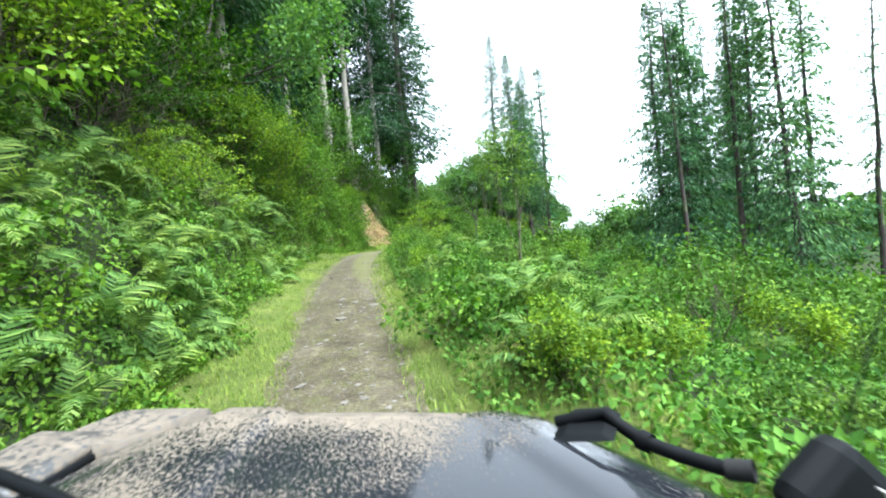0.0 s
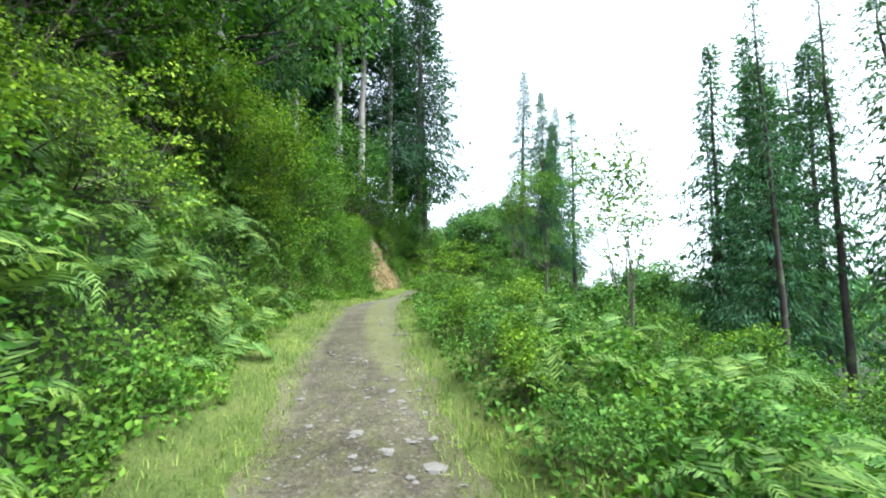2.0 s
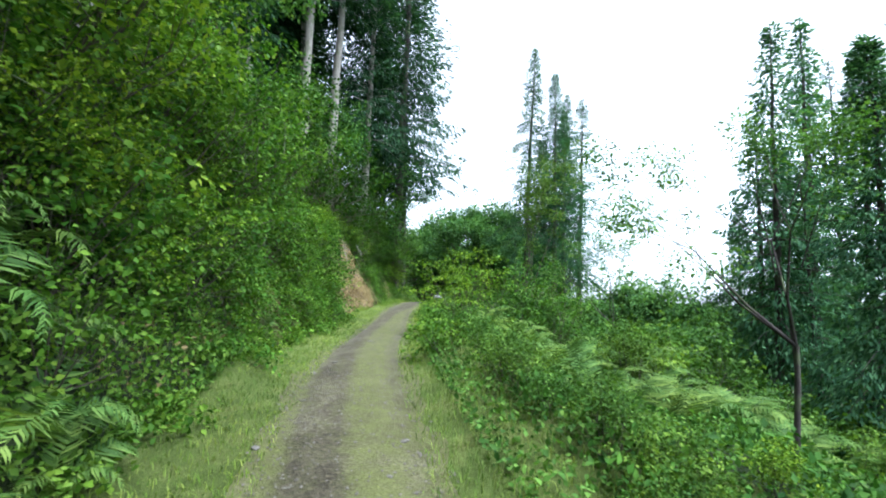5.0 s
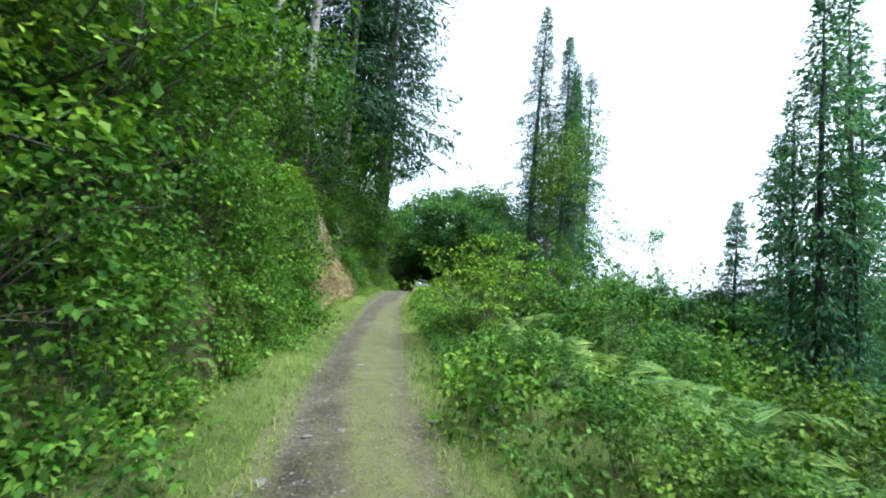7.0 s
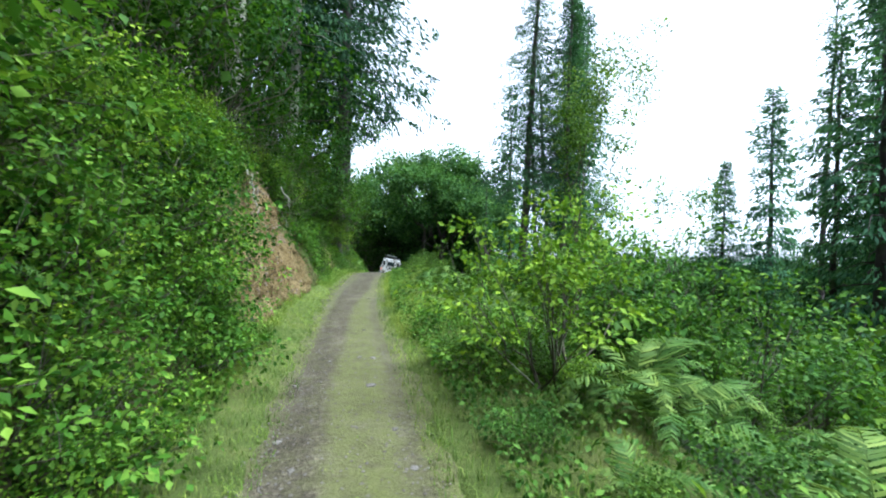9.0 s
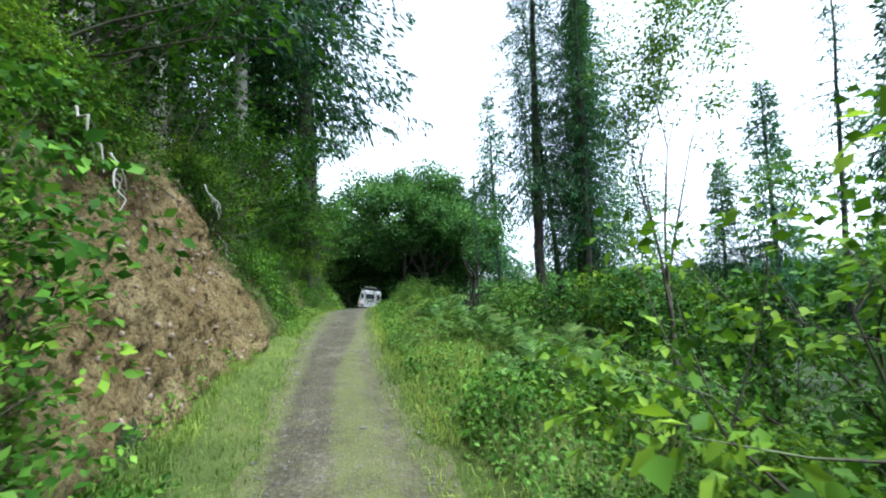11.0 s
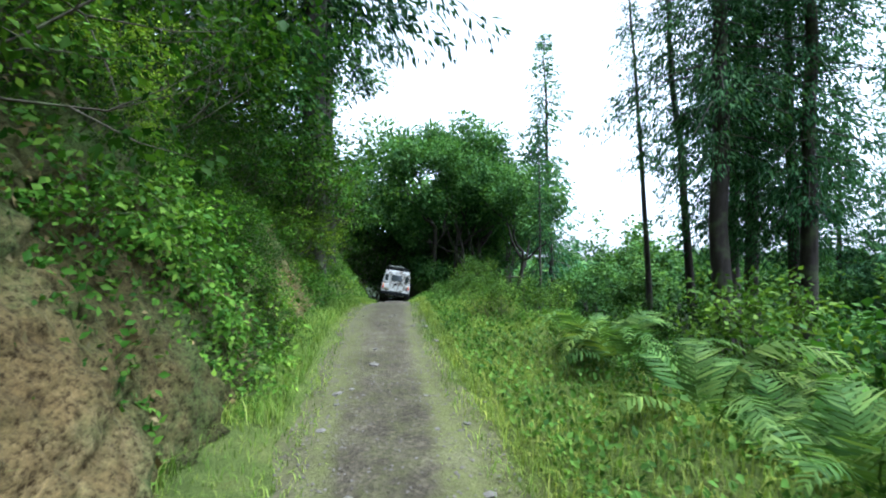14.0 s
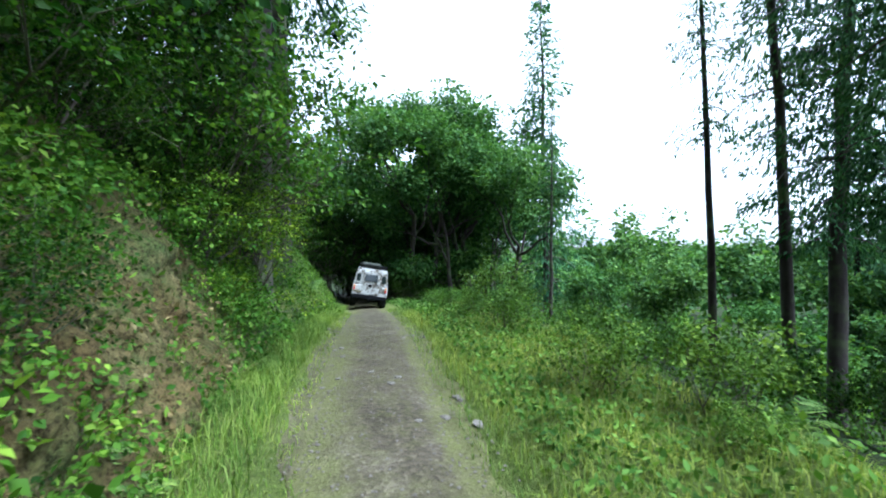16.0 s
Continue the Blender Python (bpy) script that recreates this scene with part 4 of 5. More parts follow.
def grass_mesh(n, box, seed, hmin, hmax, mat, lean=0.35, pick=None):
    """Blades of grass, three faces each, bent over at the tip."""
    r = np.random.default_rng(seed)
    u0, u1, y0, y1 = box
    y = r.uniform(y0, y1, n)
    u = r.uniform(u0, u1, n)
    if pick is not None:
        keep = pick(u, y, r)
        u, y = u[keep], y[keep]
    n = len(u)
    x = at(ROAD_X, y) + u
    b = np.stack([x, y, ground(x, y) - 0.01], 1)
    h = r.uniform(hmin, hmax, n)[:, None]
    a = r.uniform(0, 2 * math.pi, n)
    d = np.stack([np.cos(a), np.sin(a), 0 * a], 1)
    side = np.stack([-np.sin(a), np.cos(a), 0 * a], 1) * (0.0022 + 0.0036 * r.random((n, 1)))
    up = np.array([0, 0, 1.0])
    k = lean * r.uniform(0.3, 1.6, (n, 1))
    m = b + up * h * 0.6 + d * h * 0.25 * k
    t = b + up * h * (1 - 0.3 * k) + d * h * 0.9 * k
    v = np.stack([b - side, b + side, m + side * 0.8, m - side * 0.8, t], 1).reshape(-1, 3)
    q = np.arange(n)[:, None] * 5
    f = np.concatenate([q + np.array([[0, 1, 2]]), q + np.array([[0, 2, 3]]), q + np.array([[3, 2, 4]])])
    return mesh_np("grass", v, f, mat)


tagged(new("grass", grass_mesh(62000, (-2.6, -0.72, 1, 58), 1, 0.03, 0.15, GRASS_GREEN, 0.8)), "soft bright green grass on the bank-side verge", "grass", kind="stuff")
tagged(new("grass", grass_mesh(56000, (0.72, 3.2, 1, 58), 2, 0.03, 0.2, GRASS_GREEN, 0.8)), "soft bright green grass on the valley-side verge", "grass", kind="stuff")
tagged(new("grass", grass_mesh(105000, (-1.05, 1.05, 4, 60), 3, 0.015, 0.075, GRASS_GREEN, 0.8, lambda u, y, r: r.random(len(u)) < 0.5 * grown_over(u, y) ** 1.6)),
       "short trodden grass beside and between the wheel ruts", "grass", kind="stuff")


def cover_mesh(n, seed, pick, size=1.0):
    """Small leaves of herbs and ivy clothing the ground."""
    r = np.random.default_rng(seed)
    x, y = pick(r, n)
    z = ground(x, y)
    e = 0.15
    nor = unit(np.stack([-(ground(x + e, y) - z) / e, -(ground(x, y + e) - z) / e, np.ones(len(x))], 1))
    lift = (r.uniform(0.02, 0.35, (len(x), 1)) * size) ** 1.3
    way = r.normal(0, 0.7, (len(x), 3)) + nor * 0.5
    L = r.uniform(0.04, 0.1, len(x)) * size ** 0.5
    return leaves(np.stack([x, y, z], 1) + nor * lift, way, nor + r.normal(0, 0.4, (len(x), 3)), L, L * 0.6)


def on_bank(r, n):
    y = r.uniform(-2, 64, n)
    u = at(TOE, y) - at(BANK_RUN, y) * r.uniform(-0.12, 1.5, n)
    keep = ~((y > 29.6) & (y < 46.0) & (u > at(TOE, y) - at(BANK_RUN, y) * np.interp(y, [29.6, 31, 33, 34.4, 36, 38, 46], [0.3, 0.5, 0.65, 0.92, 0.85, 0.4, 0.15]))) | (r.random(n) < np.interp(y, [36.5, 38.5, 41.5, 43], [0.0, 1.0, 0.9, 0.65]))
    keep |= (y > 29) & (y < 46) & (u > at(TOE, y) - 0.1)
    keep &= ~((y > 12.0) & (y < 15.4) & (u < at(TOE, y) - 0.45 * at(BANK_RUN, y)))
    return (at(ROAD_X, y) + u)[keep], y[keep]


def on_near_bank(r, n):
    y = r.uniform(1, 20, n)
    u = at(TOE, y) - at(BANK_RUN, y) * (r.random(n) ** 1.5 * 0.9 - 0.12)
    return at(ROAD_X, y) + u, y


def on_mossy_bank(r, n):
    y = r.uniform(37.5, 49, n)
    s = r.uniform(0, 1, n) ** 0.7
    s = np.where((y > 42.9) & (y < 46.2) & (r.random(n) < 0.8), 0.5 + 0.5 * s, s)
    u = at(TOE, y) - at(BANK_RUN, y) * s
    return at(ROAD_X, y) + u + 0.2, y


def on_verge(r, n):
    y = r.uniform(2, 31, n)
    return at(ROAD_X, y) + 1.3 + 6.0 * r.random(n) ** 1.15, y


def on_near_slope(r, n):
    y = r.uniform(0, 19, n)
    return at(ROAD_X, y) + 2.0 + 15 * r.random(n) ** 1.2, y


def on_toe(r, n):
    y = r.uniform(1, 31, n)
    wave = 0.25 * np.sin(y * 1.9) + 0.2 * np.sin(y * 4.3 + 1)
    return at(ROAD_X, y) - 1.75 + wave - 0.9 * r.random(n) ** 0.8, y


def on_mound(r, n):
    y = r.uniform(30, 56, n)
    return at(ROAD_X, y) + 1.2 + 4.0 * r.random(n) ** 1.2, y


def on_dry_bank(r, n):
    y = r.uniform(17, 47, n)
    u = at(TOE, y) - at(BANK_RUN, y) * r.uniform(0.0, 1.0, n)
    keep = (y < 30) | (y > 37)
    return (at(ROAD_X, y) + u + 0.2)[keep], y[keep]


def on_slope(r, n):
    y = r.uniform(-2, 66, n)
    u = 1.35 + 14 * r.random(n) ** 1.8
    return at(ROAD_X, y) + u, y


tagged(new("grass", grass_mesh(12000, (-1.75, -1.05, 39, 62), 25, 0.12, 0.36, GRASS_GREEN, 0.9)), "rank green grass along the foot of the mossy bank", "grass", kind="stuff")
tagged(new("grass", grass_mesh(9000, (-2.15, -1.55, 27, 48), 5, 0.1, 0.32, GRASS_GREEN, 0.9)), "rank grass hiding the foot of the clay bank", "grass", kind="stuff")
tagged(new("grass", grass_mesh(38000, (1.0, 3.6, 31, 54), 4, 0.06, 0.25, GRASS_GREEN, 1.0)), "tall lush grass on the mound beside the track", "grass", kind="stuff")
# under-storey hazels; the gloom below the crowns is in their leaf colour
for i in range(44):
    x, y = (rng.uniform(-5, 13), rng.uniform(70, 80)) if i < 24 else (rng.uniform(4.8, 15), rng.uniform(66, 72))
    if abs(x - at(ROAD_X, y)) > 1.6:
        plant("hazel_bush", HAZEL_FAR[i % 3], SHRUBBY, "hazel bush under the beeches, leaves darkened for the shade there", "bush", x, y, i * 40, rng.uniform(0.6, 1.15) if i < 24 else rng.uniform(0.3, 0.6), "bushes under the beeches")
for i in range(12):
    plant("hazel_bush", HAZEL_FAR[i % 3], SHRUBBY, "hazel bush under the beeches, leaves darkened for the shade there", "bush", 0.5 + 0.8 * i, 82 + 1.7 * (i % 4), i * 40, rng.uniform(1.1, 1.5), "bushes under the beeches")
tagged(new("undergrowth", mesh_np("undergrowth", *cover_mesh(62000, 5, on_bank), LEAF_BRAMBLE)), "tangle of ivy and herb leaves clothing the bank", "undergrowth", kind="stuff")
tagged(new("undergrowth", mesh_np("undergrowth", *cover_mesh(22000, 8, on_near_bank), LEAF_SAPLING)), "fresh green herbs and young leaves at the foot of the bank", "undergrowth", kind="stuff")
tagged(new("undergrowth", mesh_np("undergrowth", *cover_mesh(26000, 9, on_verge), LEAF_SAPLING)), "leafy green herbs among the verge grass", "undergrowth", kind="stuff")
tagged(new("undergrowth", mesh_np("undergrowth", *cover_mesh(16000, 17, on_toe), LEAF_BRAMBLE)), "low leafy weeds along the foot of the bank", "undergrowth", kind="stuff")
tagged(new("undergrowth", mesh_np("undergrowth", *cover_mesh(52000, 18, on_near_slope, 1.4), LEAF_SAPLING)), "deep green herbs and saplings below the track", "undergrowth", kind="stuff")
tagged(new("undergrowth", mesh_np("undergrowth", *cover_mesh(15000, 16, on_mound), LEAF_SAPLING)), "leafy green herbs on the grassy mound", "undergrowth", kind="stuff")
tagged(new("undergrowth", mesh_np("undergrowth", *cover_mesh(16000, 15, on_mossy_bank), LEAF_BRAMBLE)), "small herb leaves on the mossy bank", "undergrowth", kind="stuff")
tagged(new("leaf_litter", mesh_np("leaf_litter", *cover_mesh(5000, 12, on_dry_bank), DRY_STALK)), "dry brown leaves and dead stems on the bank", "leaf litter", kind="stuff")
tagged(new("undergrowth", mesh_np("undergrowth", *cover_mesh(34000, 6, on_slope), LEAF_SAPLING)), "mixed green herbs covering the slope below the track", "undergrowth", kind="stuff")


# ---- the bare earth cutting ----
def earth_bank():
    ys, ss = np.concatenate([np.arange(21.0, 28.5, 0.12), np.arange(28.5, 39.5, 0.04), np.arange(39.5, 47.51, 0.09)]), np.linspace(-0.12, 1.08, 100)
    S, Y = np.meshgrid(ss, ys)
    U = at(TOE, Y) - at(BANK_RUN, Y) * S
    X = at(ROAD_X, Y) + U
    Z = ground(X, Y)
    fade = np.clip(np.minimum(Y - 21.0, 47.5 - Y) / 2.0, 0, 1) * np.clip(np.minimum(S + 0.12, 1.08 - S) / 0.12, 0, 1)
    def lump(x, y, z):
        d = noise.voronoi(Vector((x * 2.6, y * 2.6, z * 1.7)))[0]
        crumb = noise.voronoi(Vector((x * 7, y * 7, z * 6)))[0]
        gully = noise.ridged_multi_fractal(Vector((x * 1.2, y * 1.2, z * 0.35)), 0.9, 2.1, 5, 1.0, 2.0)
        return (0.8 * noise.fractal(Vector((x * 0.8, y * 0.8, z * 0.6)), 0.75, 2.2, 7) - 0.3 * gully + 0.35
                + 0.3 * (d[1] - d[0]) - 0.34 * crumb[0] + 0.14 * noise.noise(Vector((x * 13, y * 13, z * 9))) + 0.05)
    bulge = np.array([lump(x, y, z) for x, y, z in zip(X.ravel(), Y.ravel(), Z.ravel())]).reshape(X.shape)
    X = X + (0.22 + 0.28 * bulge) * fade - (1 - fade) * 0.12
    i, j = np.meshgrid(np.arange(len(ys) - 1), np.arange(len(ss) - 1), indexing="ij")
    k = (i * len(ss) + j).ravel()
    f = np.concatenate([np.stack([k, k + len(ss) + 1, k + 1], 1), np.stack([k, k + len(ss), k + len(ss) + 1], 1)])
    me = mesh_np("earth_bank", np.stack([X, Y, Z], -1).reshape(-1, 3), f, EARTH, False)
    grown = np.interp(Y, [29.5, 32.0, 36.3, 38.6, 41.5, 43, 45, 46.5], [0.62, 0.0, 0.18, 0.58, 0.58, 0.42, 0.42, 0.55]) + 0.35 * np.clip((S - 0.75) / 0.3, 0, 1) + np.interp(Y, [31, 33.8, 36, 38], [0.5, 0.0, 0.0, 0.4]) * np.clip((S - 0.4) / 0.3, 0, 1)
    moss = me.attributes.new("moss", "FLOAT", "POINT")
    moss.data.foreach_set("value", np.ascontiguousarray(grown.ravel(), dtype=np.float32))
    return me


bank = tagged(new("earth_bank", earth_bank()), "steep raw bank of crumbling tan clay and stones", "earth bank", kind="structure")


# ---- distant woods: a wooded ridge far beyond the valley ----
def far_woods():
    r = np.random.default_rng(90)
    out = []
    for i in range(900):
        a = radians(r.uniform(-75, 80))
        d = r.uniform(95, 330)
        x, y = 10 + d * math.sin(a), 30 + d * math.cos(a)
        if x < 10 + 0.1 * y and y > 60 and x > -6 and d < 110:
            continue
        z = float(ground(x, y)) - 1
        h, w = r.uniform(9, 15), r.uniform(2.2, 4.0)
        n = 46
        q = r.random(n)
        ang = r.uniform(0, 2 * math.pi, n)
        rad = w * (1 - q) ** 0.7 if i % 3 else w * np.sqrt(np.clip(1 - (2 * q - 0.9) ** 2, 0.05, 1))
        b = np.stack([x + rad * np.cos(ang), y + rad * np.sin(ang), z + 1.0 + q * h], 1)
        way = np.stack([np.cos(ang), np.sin(ang), r.normal(-0.4, 0.5, n)], 1)
        out.append(leaves(b - way * 0.7, way, r.normal(0, 0.5, (n, 3)) + (0, 0, 1), r.uniform(1.6, 3.0, n), r.uniform(1.0, 2.0, n)))
    return mesh_np("far_woods", *join(out), LEAF_BEECH)


tagged(new("far_woods", far_woods()), "hazy green mixed woods on the far side of the valley", "woods", kind="stuff")


# ---- stones ----
def stone_mesh(seed, mat, flat=0.5):
    bm = bmesh.new()
    bmesh.ops.create_icosphere(bm, subdivisions=1, radius=1.0)
    r = np.random.default_rng(seed)
    o = Vector(r.uniform(0, 50, 3))
    for v in bm.verts:
        k = 1 + 0.45 * noise.noise(v.co * 1.1 + o)
        v.co = Vector((v.co.x * k * 1.2, v.co.y * k, v.co.z * k * flat))
    return bm_mesh("stone", bm, mat)


STONES = [stone_mesh(k, STONE, 0.35) for k in range(5)]
CLAY_STONES = [stone_mesh(10 + k, STONE_EARTH, 0.7) for k in range(4)]


def lay_stone(me, x, y, size, lift=0.0):
    ob = part("stone", me, road)
    ob.matrix_basis = pose(x, y, float(ground(x, y)) + 0.035 + lift, rng.uniform(-8, 8), rng.uniform(-8, 8), rng.uniform(0, 360)) @ Matrix.Diagonal((size, size, size, 1))


lay_stone(STONES[0], -1.98, 8.4, 0.12)
lay_stone(STONES[1], -1.5, 9.3, 0.1)
for i in range(130):
    y = rng.uniform(3.5, 50)
    u = rng.choice([-0.62, 0.62]) + rng.normal(0, 0.22) if i % 3 else rng.uniform(-0.8, 0.8)
    lay_stone(STONES[i % 5], float(at(ROAD_X, y) + u), y, rng.uniform(0.025, 0.065) * (1.4 if i % 9 == 0 else 1))


for i in range(90):
    y = rng.uniform(3.2, 13)
    lay_stone(STONES[i % 5], float(at(ROAD_X, y) + rng.uniform(-0.1, 0.85)), y, rng.uniform(0.02, 0.055))


def gravel():
    r = np.random.default_rng(33)
    n = 9000
    y = r.uniform(1, 56, n)
    u = np.clip(r.choice([-0.62, 0.62, 0.0], n, p=[0.42, 0.38, 0.2]) + r.normal(0, 0.2, n), -0.95, 0.95)
    x = at(ROAD_X, y) + u
    c = np.stack([x, y, ground(x, y) + 0.04], 1)
    a, s = r.uniform(0, 2 * math.pi, n), r.uniform(0.008, 0.024, n)
    base = np.array([[1, 0, 0], [-0.4, 0.8, 0], [-0.7, -0.7, 0], [0, 0, 0.7]])
    base = base[None] * r.uniform(0.7, 1.3, (n, 4, 1))
    rot = np.stack([np.stack([np.cos(a), -np.sin(a), 0 * a], 1), np.stack([np.sin(a), np.cos(a), 0 * a], 1), np.tile([0, 0, 1.0], (n, 1))], 1)
    v = c[:, None] + np.einsum("nij,nkj->nki", rot, base) * s[:, None, None]
    k = np.arange(n)[:, None] * 4
    f = np.concatenate([k + np.array([t]) for t in ([0, 1, 3], [1, 2, 3], [2, 0, 3])])
    return mesh_np("gravel", v.reshape(-1, 3), f, GRIT)


tagged(new("gravel", gravel()), "loose angular gravel in the wheel ruts", "gravel", kind="stuff")

# stones and roots in the cutting
for i in range(200):
    y = rng.uniform(30.2, 36.4)
    s = rng.uniform(0.02, 0.95)
    x = at(ROAD_X, y) + at(TOE, y) - at(BANK_RUN, y) * s
    size = rng.uniform(0.012, 0.042)
    ob = part("stone", CLAY_STONES[i % 4], bank)
    ob.matrix_basis = pose(float(x) + 0.29 + rng.uniform(-0.04, 0.05), y, float(ground(x, y)) + 0.02, rng.uniform(0, 360), rng.uniform(0, 360), 0) @ Matrix.Diagonal((size, size, size, 1))


def root_mesh(seed, length, radius, mat, sag=0.4):
    r = np.random.default_rng(seed)
    p = branch_points((0, 0, 0), (0.5, r.normal(0, 0.4), -0.8), length, sag, 8, 0.35, r)
    parts = [tube(p, np.linspace(radius, radius * 0.3, 8), 6)]
    for k in range(3):
        q = branch_points(p[2 + k], (0.3, r.normal(0, 0.8), -1), length * 0.35, 0.2, 5, 0.3, r)
        parts.append(tube(q, np.linspace(radius * 0.4, radius * 0.1, 5), 4))
    return mesh_np("root", *join(parts), mat, True)


for x, y, z, L, rad in ((-5.0, 30.6, 5.3, 0.45, 0.016), (-4.75, 34.4, 5.5, 0.55, 0.018), (-5.4, 35.9, 5.5, 0.6, 0.012), (-5.1, 31.6, 5.2, 0.7, 0.015), (-5.0, 37.5, 5.0, 0.5, 0.012)):
    ob = tagged(new("root", root_mesh(int(y * 10), L, rad, BARK_PALE)), "pale dead branch hanging from the top of the clay bank", "dead branch", "dead branches on the bank")
    ob.matrix_basis = pose(x, y, z)
for x, y, z, L, turn in ((-5.9, 22.6, 5.6, 1.3, 75),):
    ob = tagged(new("root", root_mesh(int(y * 7), L, 0.02, BARK_PALE, 0.1)), "thin dead branch caught in the bushes of the bank", "dead branch", "dead branches on the bank")
    ob.matrix_basis = pose(x, y, z, 0, -25, turn)


# ---- paint, rubber, glass for the vehicles ----
def plain(name, color, rough=0.5, metal=0.0, dirt=0.25, scale=5.0):
    m, n, l, b = material(name, rough)
    t = noise_tex(n, l, scale, 6.0, 0.65)
    r = ramp(n, [(0.35, tuple(c * (1 - dirt) for c in color)), (0.65, color)])
    l.new(t.outputs["Fac"], r.inputs[0])
    l.new(r.outputs[0], b.inputs["Base Color"])
    b.inputs["Metallic"].default_value = metal
    return m


def muddy_paint(name, paint, mud, cover, scale, rough=0.3, front=0.0):
    """Gloss paint under dried splashes of mud in spots and streaks."""
    m, n, l, b = material(name, rough)
    tc = n.new("ShaderNodeTexCoord")
    v = noise_tex(n, l, scale, 8.0, 0.75)
    big = noise_tex(n, l, 1.6, 3.0)
    if front:
        sep = n.new("ShaderNodeSeparateXYZ")
        l.new(tc.outputs["Object"], sep.inputs[0])
        ahead = n.new("ShaderNodeMapRange")
        ahead.inputs["From Min"].default_value, ahead.inputs["From Max"].default_value = 1.25, 1.68
        ahead.inputs["To Max"].default_value = front
        l.new(sep.outputs["Y"], ahead.inputs["Value"])
        aside = n.new("ShaderNodeMapRange")
        aside.inputs["From Min"].default_value, aside.inputs["From Max"].default_value = -0.3, 0.7
        aside.inputs["To Max"].default_value = -0.035
        l.new(sep.outputs["X"], aside.inputs["Value"])
        both = n.new("ShaderNodeMath")
        both.operation = "ADD"
        l.new(ahead.outputs[0], both.inputs[0])
        l.new(aside.outputs[0], both.inputs[1])
    add = n.new("ShaderNodeMath")
    add.operation = "ADD"
    l.new(v.outputs["Fac"], add.inputs[0])
    mask = ramp(n, [(cover, (0, 0, 0)), (cover + 0.04, (1, 1, 1))])
    half = n.new("ShaderNodeMath")
    half.operation = "MULTIPLY"
    half.inputs[1].default_value = 0.5
    add.operation = "MULTIPLY_ADD"
    add.inputs[1].default_value = 1.3
    add.inputs[2].default_value = 0.0
    soft = n.new("ShaderNodeMath")
    soft.operation = "MULTIPLY_ADD"
    soft.inputs[1].default_value = 0.7
    l.new(big.outputs["Fac"], soft.inputs[0])
    l.new(add.outputs[0], soft.inputs[2])
    l.new(soft.outputs[0], half.inputs[0])
    if front:
        total = n.new("ShaderNodeMath")
        total.operation = "ADD"
        l.new(half.outputs[0], total.inputs[0])
        l.new(both.outputs[0], total.inputs[1])
        l.new(total.outputs[0], mask.inputs[0])
    else:
        l.new(half.outputs[0], mask.inputs[0])
    tone = ramp(n, [(0.35, tuple(k * 0.72 for k in mud)), (0.65, tuple(k * 1.15 for k in mud))])
    l.new(noise_tex(n, l, scale * 0.3, 5.0).outputs["Fac"], tone.inputs[0])
    c = mix_color(n, l, mask.outputs[0], paint, tone.outputs[0])
    l.new(c, b.inputs["Base Color"])
    rr = ramp(n, [(0.0, (rough,) * 3), (1.0, (0.9,) * 3)])
    l.new(mask.outputs[0], rr.inputs[0])
    l.new(rr.outputs[0], b.inputs["Roughness"])
    bump(n, l, b, mask.outputs[0], 0.2, 0.002)
    return m


WHITE_PAINT = muddy_paint("white_paint", (0.27, 0.27, 0.25), (0.07, 0.06, 0.045), 0.49, 5.0, 0.35)
BONNET_PAINT = muddy_paint("bonnet_paint", (0.008, 0.009, 0.011), (0.082, 0.065, 0.046), 0.527, 85.0, 0.06, 0.1)
MUD_PAINT = muddy_paint("mud_paint", (0.02, 0.02, 0.02), (0.072, 0.057, 0.041), 0.455, 45.0, 0.5)
RUBBER = plain("rubber", (0.014, 0.014, 0.014), 0.85, 0, 0.4)
BLACK_PLASTIC = plain("black_plastic", (0.003, 0.0035, 0.004), 0.6, 0, 0.3)
STEEL = plain("steel", (0.35, 0.34, 0.32), 0.45, 0.9, 0.3)
DARK_GLASS, _, _, gb = material("dark_glass", 0.06)
gb.inputs["Base Color"].default_value = (0.012, 0.016, 0.016, 1)
BLACK_PLASTIC.node_tree.nodes["Principled BSDF"].inputs["Specular IOR Level"].default_value = 0.07
RED_LENS = plain("red_lens", (0.45, 0.015, 0.015), 0.25, 0, 0.1)
AMBER_LENS = plain("amber_lens", (0.5, 0.18, 0.02), 0.25, 0, 0.1)
PLATE = plain("plate", (0.16, 0.14, 0.08), 0.5, 0, 0.2)


def box_mesh(name, size, mat, bevel=0.02, taper=1.0, shift=0.0):
    """A bevelled block, its top narrowed by taper and moved forward by shift; the base stands at height zero."""
    bm = bmesh.new()
    bmesh.ops.create_cube(bm, size=1.0)
    for v in bm.verts:
        top = v.co.z > 0
        v.co = Vector((v.co.x * size[0] * (taper if top else 1), v.co.y * size[1] + (shift if top else 0), (v.co.z + 0.5) * size[2]))
    if bevel:
        bmesh.ops.bevel(bm, geom=bm.edges[:], offset=bevel, segments=2, profile=0.5, affect="EDGES")
    return bm_mesh(name, bm, mat)


def put(name, me, parent, x, y, z, rx=0, ry=0, rz=0, label=""):
    ob = part(name, me, parent, label)
    ob.matrix_basis = pose(x, y, z, rx, ry, rz)
    return ob


